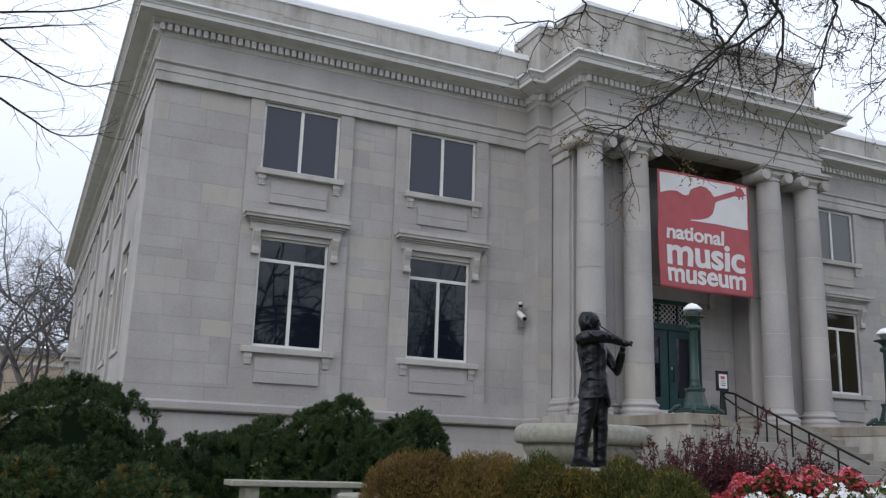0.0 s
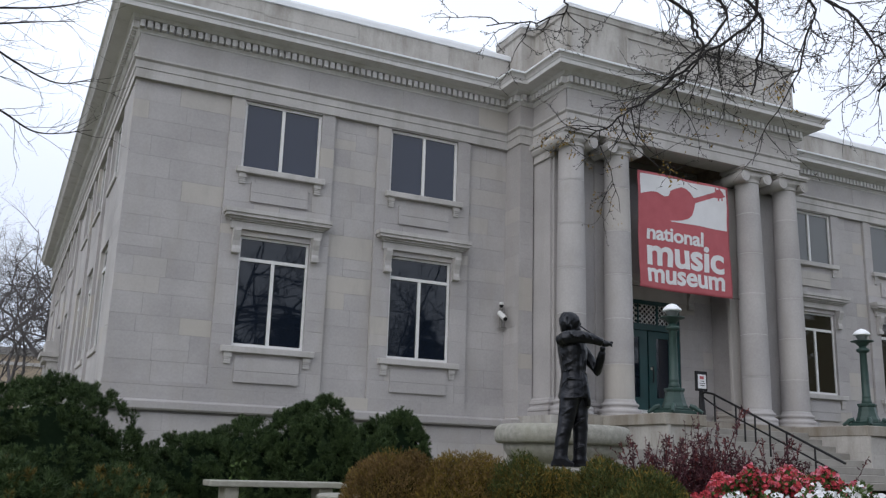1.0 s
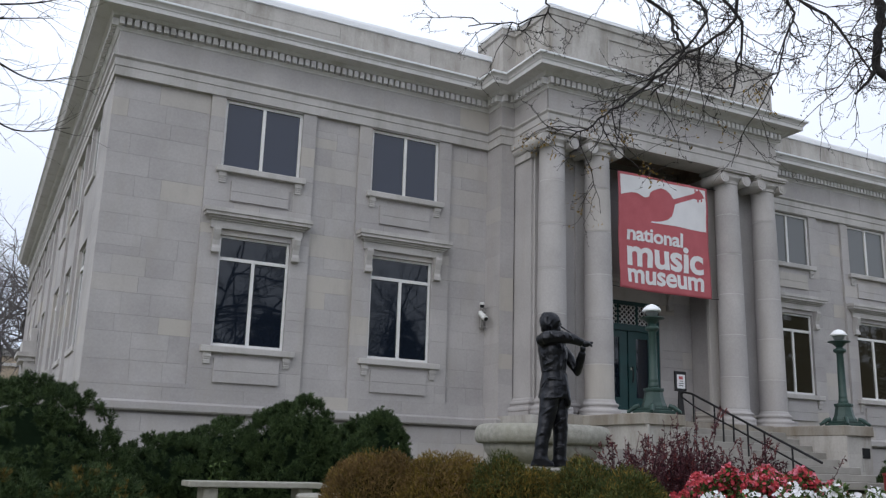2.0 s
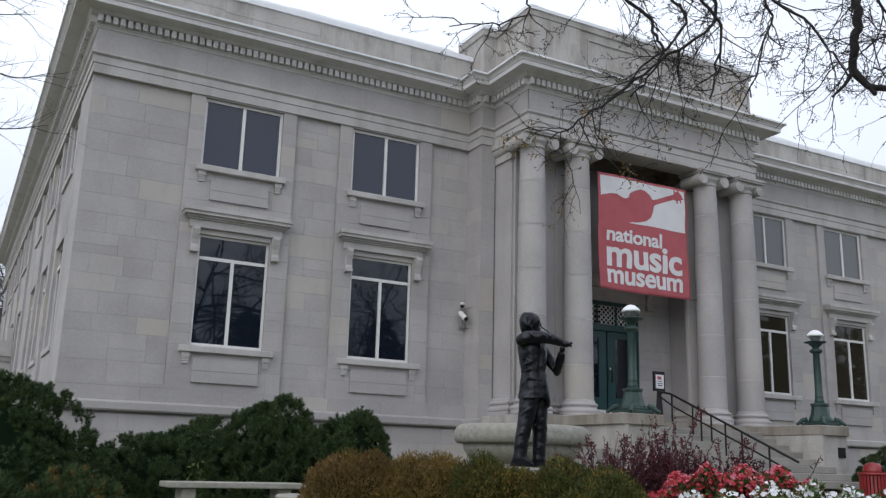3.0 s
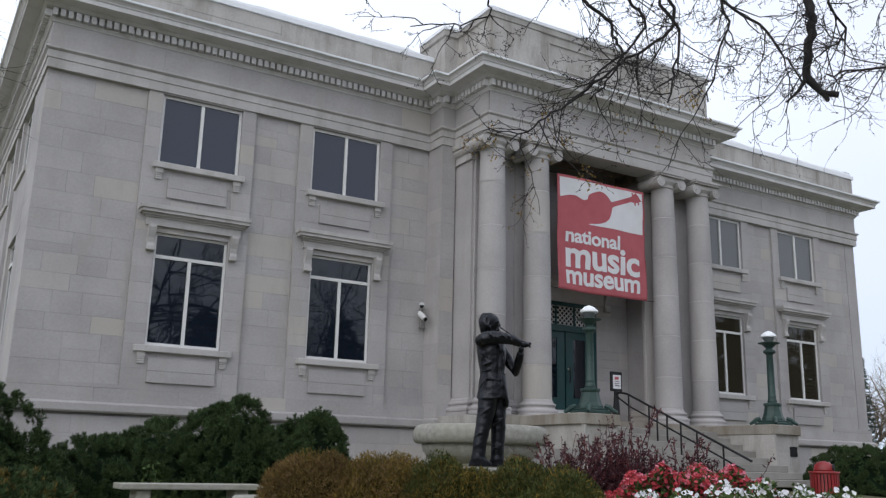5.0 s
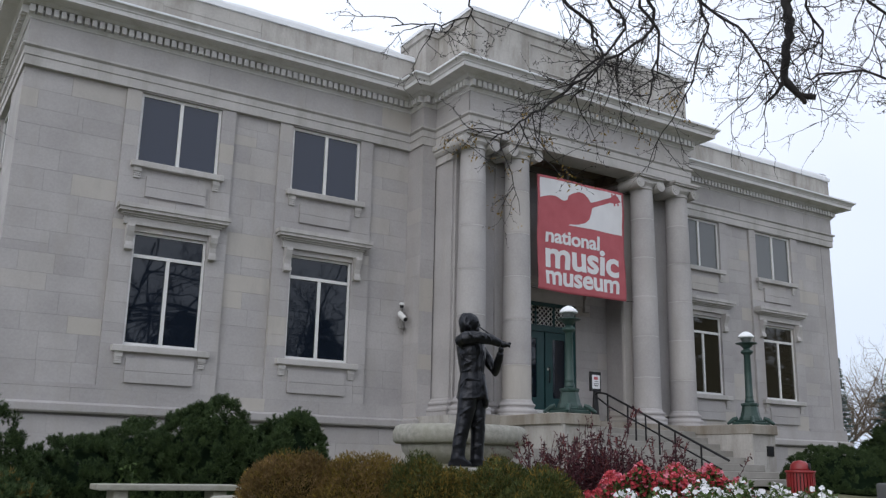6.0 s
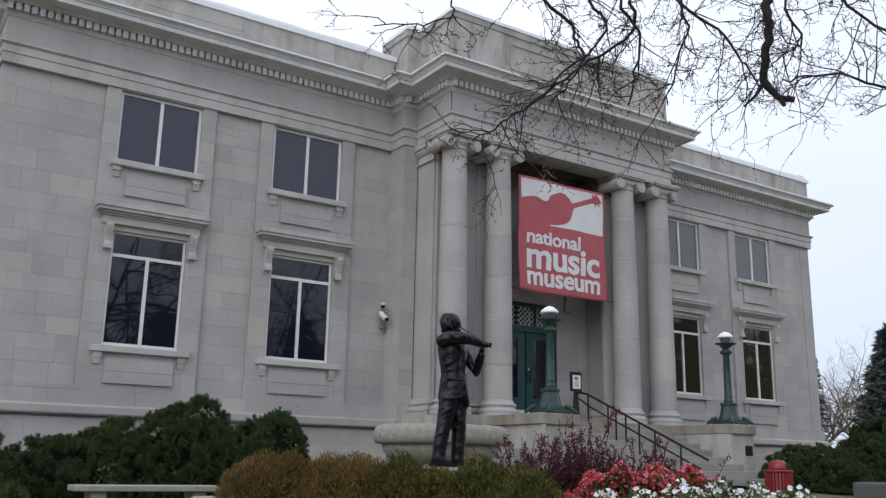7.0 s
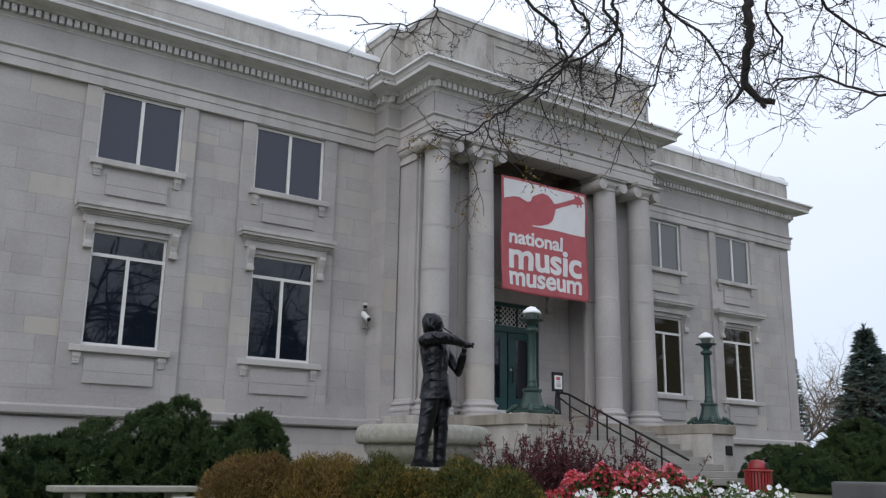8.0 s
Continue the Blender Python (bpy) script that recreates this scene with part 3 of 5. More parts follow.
porch_wall = part("wall", wall_with_holes(-PIER_IN - 0.3, PIER_IN + 0.3, DOOR_V + 0.05, DOOR_V + 0.5, 0.5, 8.2, [(-1.0, 1.0, 1.3, 4.16)]), MORTAR, museum, "ashlar porch wall")
part("soffit_beam", boxes((-PW, PW, PV - 0.03, PV + 0.62, SOFFIT - 0.012, 7.9)), TRIM, museum)
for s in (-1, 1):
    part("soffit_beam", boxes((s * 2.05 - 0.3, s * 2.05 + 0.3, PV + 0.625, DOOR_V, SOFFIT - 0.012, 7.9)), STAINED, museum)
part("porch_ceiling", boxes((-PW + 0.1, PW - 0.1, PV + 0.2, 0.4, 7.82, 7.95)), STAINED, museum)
landing = part("landing", boxes((-PW - 0.12, PW + 0.12, -2.75, 0.0, FLOOR - 0.2, FLOOR), (-PW - 0.05, PW + 0.05, -2.70, 0.0, GROUND_H, FLOOR - 0.2)), CAPSTONE, museum, "stone porch floor")

# door with its transom
door = new("door")
door.parent = museum
door.location = (0, DOOR_V, 0)
tagged(door, "dark green double door under a lattice transom")
part("door_frame", boxes((-1.0, -0.9, 0.02, 0.2, 1.3, 4.16), (0.9, 1.0, 0.02, 0.2, 1.3, 4.16), (-0.9, 0.9, 0.02, 0.2, 4.06, 4.16), (-0.9, 0.9, 0.0, 0.2, 3.40, 3.56)), DOOR_GREEN, door)
for s in (-1, 1):
    a, b = sorted((s * 0.02, s * 0.9))
    bm = bmesh.new()
    for q in ((a, a + 0.24, 1.42, 3.4), (b - 0.24, b, 1.42, 3.4), (a + 0.24, b - 0.24, 1.42, 1.72), (a + 0.24, b - 0.24, 3.22, 3.4)):
        box(bm, q[0], q[1], 0.06, 0.12, q[2], q[3])
    part("door_leaf", bm, DOOR_GREEN, door)
    part("door_pane", boxes((a + 0.22, b - 0.22, 0.085, 0.095, 1.7, 3.24)), PANE, door)
part("door_handle", tube(bmesh.new(), ((0.1, 0.0, 2.1), (0.1, -0.02, 2.2), (0.1, -0.02, 2.4), (0.1, 0.0, 2.5)), 0.018), IRON, door)
part("lock_plate", boxes((0.07, 0.15, 0.04, 0.06, 2.42, 2.48)), BRASS, door)
part("threshold", boxes((-1.05, 1.05, -0.12, 0.2, 1.30, 1.40)), WHITE, door, "white threshold")
part("door_step", boxes((-1.3, 1.3, -0.45, 0.05, FLOOR, 1.3)), CONCRETE, door)
lat = bmesh.new()
for i in range(13):
    for j in range(4):
        x, z = -0.84 + i * 0.14, 3.62 + j * 0.13
        for s in (-1, 1):
            c = [(x - 0.06, z - s * 0.06), (x + 0.06, z + s * 0.06)]
            n = Vector((-(c[1][1] - c[0][1]), 0, c[1][0] - c[0][0])).normalized() * 0.011
            vs = []
            for yy in (0.07, 0.085):
                for p, q in ((c[0], -1), (c[0], 1), (c[1], 1), (c[1], -1)):
                    vs.append(lat.verts.new((p[0] + q * n.x, yy + 0.002 * s, p[1] + q * n.z)))
            lat.faces.new(vs[:4])
            for k in range(4):
                lat.faces.new((vs[k], vs[(k + 1) % 4], vs[4 + (k + 1) % 4], vs[4 + k]))
part("transom_lattice", lat, WHITE, door, "pale diagonal lattice")
for x in (-0.3, 0.3):
    part("transom_bar", boxes((x - 0.02, x + 0.02, 0.03, 0.12, 3.56, 4.06)), DOOR_GREEN, door)
part("transom_pane", boxes((-0.9, 0.9, 0.12, 0.13, 3.56, 4.06)), PANE, door)
hood = bmesh.new()
for w, pr, z0, z1 in ((1.25, 0.03, 4.16, 4.52), (1.32, 0.08, 4.52, 4.58), (1.42, 0.2, 4.58, 4.66), (1.46, 0.24, 4.66, 4.76)):
    box(hood, -w, w, DOOR_V - pr, DOOR_V + 0.1, z0, z1)
part("door_hood", hood, TRIM, museum, "carved stone door hood")
for s in (-1, 1):
    cb = console_bm(s * 1.32, 4.58, 4.02, 0.16)
    bmesh.ops.translate(cb, verts=cb.verts, vec=(0, DOOR_V, 0))
    part("console", cb, TRIM, museum)

# ---------- stairs, cheek walls ----------
stairs = thing("entrance_stairs", (CX, 15.75, EYE - 0.3), "grey stone entrance stairs with worn treads", "stairs")
for i in range(8):
    h = FLOOR + 0.3 - 0.15 * (i + 1)
    y0 = -0.36 * (i + 1)
    bm = boxes((-2.25, 2.5, y0, 0.0, h - 0.15, h))
    part("step", bevelled(bm, 0.012, 1), CONCRETE, stairs)


def cheek(x0, x1, label):
    c = thing("stair_cheek_wall", ((x0 + x1) / 2, 14.8, EYE - 0.3), label, "wall", "stair cheek walls")
    w = (x1 - x0) / 2
    part("cap", bevelled(boxes((-w - 0.06, w + 0.06, -1.02, 1.1, 1.13, 1.35)), 0.015, 1), CAPSTONE, c)
    part("pier", boxes((-w, w, -0.95, 1.05, -0.05, 1.13)), MORTAR, c)
    return c


cheek_w = cheek(11.45, 12.36, "low stone cheek wall beside the entrance stairs")
cheek_e = cheek(16.93, 17.76, "low stone cheek wall with a dark plaque beside the stairs")
plaque = part("plaque", boxes((0.13, 0.36, -0.975, -0.948, 0.66, 0.88)), IRON, cheek_e, "small dark metal plaque")


# ---------- lamp standards ----------
def lamp_standard(x, y, label):
    lp = thing("lamp_standard", (x, y, EYE + 1.05), label, "lamp", "lamp standards beside the entrance")
    part("foot", bevelled(boxes((-0.3, 0.3, -0.3, 0.3, 0, 0.07), (-0.25, 0.25, -0.25, 0.25, 0.07, 0.12)), 0.012, 1), GREEN, lp)
    for a in range(4):
        sx, sy = ((-1, -1), (1, -1), (1, 1), (-1, 1))[a]
        bm = tube(bmesh.new(), ((sx * 0.2, sy * 0.2, 0.16), (sx * 0.27, sy * 0.27, 0.13), (sx * 0.32, sy * 0.32, 0.07), (sx * 0.37, sy * 0.37, 0.03)), [0.05, 0.05, 0.042, 0.03])
        part("claw", bm, GREEN, lp)
    part("pedestal", lathe(((0.26, 0.1), (0.25, 0.16), (0.22, 0.22), (0.19, 0.34), (0.175, 0.43), (0.19, 0.44), (0.2, 0.47), (0.2, 0.5), (0.13, 0.51), (0.1, 0.53)), 8), GREEN, lp)
    part("shaft", lathe(((0.1, 0.5), (0.11, 0.55), (0.095, 0.6), (0.088, 0.64), (0.098, 0.66), (0.088, 0.68), (0.075, 1.62), (0.09, 1.64), (0.125, 1.66), (0.145, 1.69), (0.13, 1.73), (0.08, 1.75), (0.075, 1.8)), 20), GREEN, lp, smooth=True)
    part("collar", lathe(((0.07, 1.77), (0.09, 1.80), (0.135, 1.84), (0.15, 1.865), (0.23, 1.885), (0.25, 1.895), (0.245, 1.908), (0.12, 1.915), (0.085, 1.93)), 24), GREEN, lp, smooth=True)
    part("globe", lathe(((0.08, 1.92), (0.10, 1.95), (0.125, 2.0), (0.14, 2.045), (0.12, 2.07)), 24), DIM_GLASS, lp, "weathered glass shade", smooth=True)
    part("snow_cap", lathe(((0.165, 2.03), (0.188, 2.045), (0.185, 2.065), (0.155, 2.105), (0.09, 2.16), (0.025, 2.185)), 24), SNOW, lp, "cap of fresh snow", smooth=True)
    return lp


lamp_standard(11.93, 14.13, "green cast-iron lamp standard with a snow-capped white shade")
lamp_standard(17.42, 14.2, "green cast-iron lamp standard with a snow-capped white shade")

# ---------- handrail and sign ----------
rail = thing("handrail", (CX, 15.75, EYE + 0.3), "black iron handrail down the entrance stairs", "handrail")
top = [(0, 0.62, 1.40), (0, 0.45, 1.445), (0, 0.2, 1.40), (0, -3.3, -0.09)]
low = [(0, 0.62, 1.40), (0, 0.5, 1.33), (0, 0.1, 1.10), (0, -3.1, -0.26)]
part("top_rail", tube(bmesh.new(), top, 0.026), IRON, rail)
part("lower_rail", tube(bmesh.new(), low, 0.02), IRON, rail)
for y in (0.15, -0.5, -0.75, -1.05, -1.45, -1.9, -2.6):
    t = (0.2 - y) / 3.5
    zt = 1.40 - 1.49 * t
    part("post", tube(bmesh.new(), ((0, y, zt - 0.9), (0, y, zt)), 0.02), IRON, rail)
sign = thing("notice_stand", (CX + 0.02, 16.34, EYE + FLOOR), "black notice stand with a small framed paper", "sign")
part("stand", tube(bmesh.new(), ((0, 0, 0), (0, 0, 0.75)), [0.10, 0.05], 10), IRON, sign)
sb = bevelled(boxes((-0.17, 0.17, -0.03, 0.03, 0.72, 1.18)), 0.012, 1)
part("sign_frame", sb, IRON, sign)
part("paper", boxes((-0.12, 0.12, -0.036, -0.031, 0.78, 1.10)), BANNER_WHITE, sign, "white printed notice")
for i, (w, hgt) in enumerate(((0.12, 0.02), (0.15, 0.014), (0.1, 0.014))):
    part("text_bar", boxes((-w / 2, w / 2, -0.04, -0.037, 0.84 + i * 0.05, 0.84 + i * 0.05 + hgt)), IRON, sign)
part("picture_bar", boxes((-0.07, 0.05, -0.04, -0.037, 0.99, 1.06)), BANNER_RED, sign)

# ---------- banner ----------
banner = thing("banner", (CX, 16.68, EYE + 7.0), "red and white cloth museum banner hung between the columns", "banner")
BW, BH = 1.415, 2.86


def wave(x, z):
    return 0.6 * (0.03 * math.sin(2.1 * x + 1.3 * z) + 0.022 * math.sin(4.2 * x + 3.6 * z + 1) + 0.009 * math.sin(9 * z + 7 * x))


def sheet(outline_rows, off):
    """Cloth strip between two height functions, on the waving banner face."""
    bm = bmesh.new()
    prev = None
    for x, zb, zt in outline_rows:
        k = 40
        colv = [bm.verts.new((x, wave(x, zb + (zt - zb) * j / k) - off, zb + (zt - zb) * j / k)) for j in range(k + 1)]
        if prev:
            for j in range(k):
                bm.faces.new((prev[j], colv[j], colv[j + 1], prev[j + 1]))
        prev = colv
    return bm


cloth = sheet([(-BW + 2 * BW * i / 60, -BH - 0.02 * math.sin(i / 60 * 3.1), 0.0) for i in range(61)], 0.0)
cl = part("cloth", cloth, BANNER_RED, banner, smooth=True)
cl.modifiers.new("thickness", "SOLIDIFY").thickness = 0.006
# white field round the red fiddle: upper edge of the fiddle, then the field under its neck


def along(rows, t):
    return float(np.interp(t, [r[0] for r in rows], [r[1] for r in rows]))


UPPER = ((0.02, .205), (.08, .185), (.14, .168), (.2, .165), (.25, .185), (.28, .195), (.32, .185), (.335, .14), (.38, .115), (.46, .084), (.52, .09), (.57, .12), (.6, .158),
         (.62, .153), (.84, .07), (.86, .045), (.89, .034), (.92, .038), (.94, .06), (.955, .085), (.975, .09))
UNDER = ((.32, .408), (.36, .394), (.4, .392), (.46, .38), (.52, .36), (.57, .32), (.6, .26), (.615, .205), (.63, .197), (.84, .116), (.88, .122), (.92, .112), (.955, .095), (.975, .09))


def edge_x(t):
    return -BW + 2 * BW * t


rows_up = [(edge_x(0.025 + 0.95 * i / 80), -BH * along(UPPER, 0.025 + 0.95 * i / 80), -BH * 0.022) for i in range(81)]
part("white_field", sheet(rows_up, 0.007), BANNER_WHITE, banner, smooth=True)
rows_low = [(edge_x(0.33 + 0.645 * i / 60), -BH * 0.404, -BH * along(UNDER, 0.33 + 0.645 * i / 60)) for i in range(61)]
part("white_field", sheet(rows_low, 0.007), BANNER_WHITE, banner, smooth=True)
for t, sz in ((0.855, 0.04), (0.90, 0.028), (0.885, 0.13), (0.925, 0.122)):
    px, pz = edge_x(t), -BH * sz
    part("peg", boxes((px - 0.022, px + 0.022, wave(px, pz) - 0.012, wave(px, pz) - 0.002, pz - 0.035, pz + 0.035)), BANNER_RED, banner)


def words(text, size, x, z, squeeze=1.0):
    cu = bpy.data.curves.new("text", "FONT")
    cu.body, cu.size, cu.extrude, cu.offset, cu.resolution_u = text, size, 0.001, size * 0.027, 4
    cu.space_character = 0.97
    ob = bpy.data.objects.new("text", cu)
    me = bpy.data.meshes.new_from_object(ob)
    bpy.data.objects.remove(ob)
    bm = bmesh.new()
    bm.from_mesh(me)
    bpy.data.meshes.remove(me)
    wid = max(v.co.x for v in bm.verts) - min(v.co.x for v in bm.verts)
    x_min = min(v.co.x for v in bm.verts)
    bmesh.ops.triangulate(bm, faces=bm.faces)
    for _ in range(2):
        bmesh.ops.subdivide_edges(bm, edges=[e for e in bm.edges if e.calc_length() > 0.12], cuts=1)
        bmesh.ops.triangulate(bm, faces=bm.faces)
    for v in bm.verts:
        px, pz = x + (v.co.x - x_min) * squeeze / wid, z + v.co.y
        v.co = (px, wave(px, pz) - 0.010 - v.co.z, pz)
    return part("lettering", bm, BANNER_WHITE, banner, "white printed words")


words("national", 0.49, -1.17, -1.66, 1.70)
words("music", 0.93, -1.17, -2.27, 2.34)
words("museum", 0.66, -1.17, -2.69, 2.34)
for x0 in (-BW, BW):
    for z in (0.0, -BH):
        part("tie", tube(bmesh.new(), ((x0, 0, z), (x0 * 1.28, 0.1, z + 0.05)), 0.008, 5), IRON, banner)

# ---------- security cameras ----------
cams = thing("security_camera", (10.40, 18.53, EYE + 3.33), "pair of white security cameras on a wall bracket", "camera")
part("bracket", boxes((0.06, 0.12, -0.04, 0.02, -0.2, 0.34), (-0.03, 0.1, -0.2, -0.03, 0.13, 0.16), (0.0, 0.16, -0.12, -0.03, -0.2, -0.18)), MORTAR, cams)
part("arm", tube(bmesh.new(), ((0.09, -0.03, 0.26), (0.02, -0.2, 0.28), (-0.02, -0.22, 0.33)), 0.014, 8), WHITE, cams)
part("housing", tube(bmesh.new(), ((-0.03, -0.16, 0.14), (-0.05, -0.2, 0.11), (-0.02, -0.4, -0.04)), [0.05, 0.066, 0.066], 16), WHITE, cams)
part("lens", tube(bmesh.new(), ((-0.02, -0.4, -0.04), (-0.018, -0.415, -0.05)), 0.05, 14), IRON, cams)
part("dome", lathe(((0.05, 0.31), (0.06, 0.33), (0.06, 0.36), (0.04, 0.375)), 16, at=(-0.02, -0.22, 0)), WHITE, cams)
part("dome_lens", lathe(((0.02, 0.245), (0.045, 0.27), (0.052, 0.31)), 16, at=(-0.02, -0.22, 0)), IRON, cams)

# ---------- ground ----------
def ground_z(x, y):
    def s(a, b, v):
        t = min(1, max(0, (v - a) / (b - a)))
        return t * t * (3 - 2 * t)
    return 0.42 * s(1.5, 8.5, y) + 0.45 * s(8.5, 15.5, y)


bm = bmesh.new()
xs = [-1500, -400, -120, -50, -25] + [x * 1.0 for x in range(-15, 46)] + [60, 90, 160, 400, 1500]
ys = [-1500, -400, -100, -40, -15, -6] + [y * 0.5 for y in range(-6, 40)] + [22, 27, 35, 50, 80, 160, 400, 1500]
grid = [[bm.verts.new((x, y, ground_z(x, y))) for x in xs] for y in ys]
for a, b in zip(grid, grid[1:]):
    for i in range(len(xs) - 1):
        bm.faces.new((a[i], a[i + 1], b[i + 1], b[i]))
ground = part("ground", bm, LAWN, None, smooth=True)
tagged(ground, "sloping autumn lawn and soil in front of the museum", "ground", kind="structure")

# ---------- statue: one plain dark bronze figure ----------
ped = thing("statue_pedestal", (6.43, 9.52, ground_z(6.43, 9.52) - 0.02), "low stone pedestal behind the shrubs", "pedestal")
part("block", bevelled(boxes((-0.4, 0.4, -0.4, 0.4, 0, EYE - ground_z(6.43, 9.52))), 0.02, 1), CONCRETE, ped)
sb = bmesh.new()


def ball(x, y, z, rx, ry, rz):
    r = bmesh.ops.create_icosphere(sb, subdivisions=3, radius=1)
    for v in r["verts"]:
        v.co = Vector((x + v.co.x * rx, y + v.co.y * ry, z + v.co.z * rz))


def ring_body(rows, seg=20):
    """Stacked ovals: x, y, z, half width, half depth."""
    rings = [[sb.verts.new((x + a * math.cos(2 * math.pi * k / seg), y + b * math.sin(2 * math.pi * k / seg), z)) for k in range(seg)] for x, y, z, a, b in rows]
    for p, q in zip(rings, rings[1:]):
        for k in range(seg):
            sb.faces.new((p[k], p[(k + 1) % seg], q[(k + 1) % seg], q[k]))
    sb.faces.new(rings[0][::-1])
    sb.faces.new(rings[-1])


# trousers and shoes
ring_body(((-0.09, -0.09, 0.0, 0.14, 0.055), (-0.09, -0.09, 0.05, 0.135, 0.06), (-0.11, -0.09, 0.09, 0.092, 0.085), (-0.112, -0.09, 0.14, 0.08, 0.082), (-0.10, -0.09, 0.28, 0.083, 0.085),
           (-0.065, -0.085, 0.46, 0.092, 0.093), (-0.03, -0.08, 0.65, 0.105, 0.105), (0.01, -0.07, 0.9, 0.135, 0.12)))
ring_body(((0.13, 0.09, 0.0, 0.14, 0.055), (0.13, 0.09, 0.05, 0.135, 0.06), (0.115, 0.09, 0.09, 0.09, 0.085), (0.112, 0.09, 0.14, 0.082, 0.082), (0.115, 0.085, 0.28, 0.083, 0.085),
           (0.118, 0.08, 0.46, 0.09, 0.093), (0.112, 0.075, 0.65, 0.105, 0.105), (0.075, 0.07, 0.9, 0.14, 0.12)))
for x0, y0, z0, x1, z1 in ((-0.18, -0.13, 0.22, -0.06, 0.30), (-0.16, -0.14, 0.36, -0.03, 0.44), (0.04, 0.0, 0.20, 0.17, 0.27), (-0.1, -0.16, 0.62, 0.05, 0.74), (0.06, -0.01, 0.5, 0.17, 0.6)):
    tube(sb, ((x0, y0, z0), ((x0 + x1) / 2, y0 - 0.035, (z0 + z1) / 2), (x1, y0, z1)), [0.008, 0.016, 0.007], 6)
# jacket, seen from its right side
ring_body(((0.035, 0.0, 0.835, 0.172, 0.185), (0.035, 0.0, 0.86, 0.178, 0.192), (0.038, 0.0, 0.98, 0.168, 0.188), (0.04, 0.0, 1.15, 0.146, 0.172), (0.034, 0.0, 1.3, 0.163, 0.185),
           (0.028, 0.0, 1.44, 0.182, 0.2), (0.012, 0.0, 1.55, 0.172, 0.2), (0.005, 0.0, 1.62, 0.125, 0.15), (0.015, 0.0, 1.69, 0.068, 0.075)))
ring_body(((0.215, 0.03, 0.74, 0.03, 0.09), (0.21, 0.02, 0.82, 0.04, 0.12), (0.175, 0.0, 1.0, 0.05, 0.13), (0.15, 0.0, 1.15, 0.05, 0.12)))
tube(sb, ((-0.13, -0.08, 0.84), (-0.06, -0.175, 0.835), (0.05, -0.19, 0.835), (0.13, -0.16, 0.85), (0.155, -0.13, 0.9)), [0.012, 0.014, 0.014, 0.013, 0.01], 6)
tube(sb, ((0.155, -0.13, 0.9), (0.14, -0.14, 1.08), (0.13, -0.145, 1.2), (0.135, -0.15, 1.35), (0.12, -0.14, 1.52)), [0.01, 0.012, 0.012, 0.013, 0.012], 6)
tube(sb, ((0.135, -0.15, 1.22), (0.17, -0.12, 1.4), (0.13, -0.1, 1.6)), [0.01, 0.02, 0.014], 6)
for k in range(5):
    ball(-0.015 + 0.03 * k, -0.183 + 0.002 * k * k, 1.075 - 0.003 * k, 0.026, 0.014, 0.014)
for x0, z0, x1, z1 in ((-0.12, 1.14, 0.02, 1.2), (-0.09, 1.24, 0.05, 1.3), (-0.12, 1.4, -0.03, 1.28), (0.0, 1.36, 0.09, 1.46), (-0.11, 0.95, -0.04, 1.08)):
    tube(sb, ((x0, -0.15, z0), ((x0 + x1) / 2, -0.185, (z0 + z1) / 2), (x1, -0.175, z1)), [0.006, 0.014, 0.006], 6)
# head with wavy collar-length hair and a beard, face to the right
tube(sb, ((0.0, 0.0, 1.6), (0.01, 0.0, 1.74)), [0.08, 0.068], 12)
ball(0.02, 0.0, 1.81, 0.105, 0.09, 0.125)
ball(-0.008, 0.0, 1.835, 0.112, 0.105, 0.112)
ball(-0.055, 0.0, 1.755, 0.068, 0.095, 0.1)
for k in range(40):                        # locks combed back and down
    a = rng.uniform(1.25, 5.0)
    lo = rng.uniform(1.68, 1.84)
    pts = []
    for m in range(4):
        zz = lo + 0.035 * m
        rr = 0.112 * math.sqrt(max(0.12, 1 - ((zz - 1.815) / 0.15) ** 2))
        aa = a + (0.12 if m % 2 else -0.05) - 0.08 * m * (1 if a > 3.14 else -1)
        pts.append((-0.012 + rr * math.cos(aa), rr * math.sin(aa), zz))
    tube(sb, pts, [0.009, 0.016, 0.015, 0.008], 6)
ball(0.122, 0.0, 1.785, 0.02, 0.018, 0.022)
ball(0.105, -0.02, 1.825, 0.02, 0.05, 0.012)
ball(0.09, 0.0, 1.72, 0.042, 0.05, 0.045)
# bow arm, held level across the chest
tube(sb, ((-0.10, -0.13, 1.555), (-0.04, -0.24, 1.58), (0.12, -0.29, 1.585), (0.27, -0.26, 1.56), (0.37, -0.2, 1.53)), [0.085, 0.088, 0.08, 0.066, 0.052], 14)
for x0, z0 in ((0.02, 1.6), (0.09, 1.57), (0.16, 1.6), (0.24, 1.58)):
    tube(sb, ((x0 - 0.03, -0.31, z0 + 0.05), (x0, -0.372, z0), (x0 + 0.03, -0.33, z0 - 0.05)), [0.006, 0.012, 0.006], 6)
ball(0.42, -0.17, 1.51, 0.055, 0.042, 0.04)
for k in range(4):
    tube(sb, ((0.44, -0.2 + 0.022 * k, 1.52), (0.485, -0.2 + 0.022 * k, 1.505), (0.49, -0.2 + 0.022 * k, 1.475)), [0.014, 0.013, 0.011], 6)
# fiddle arm, bent under the fiddle
tube(sb, ((0.13, 0.14, 1.50), (0.24, 0.16, 1.34), (0.33, 0.12, 1.195), (0.36, 0.04, 1.32), (0.385, -0.02, 1.43)), [0.075, 0.07, 0.066, 0.055, 0.042], 14)
ball(0.39, -0.03, 1.47, 0.036, 0.045, 0.045)
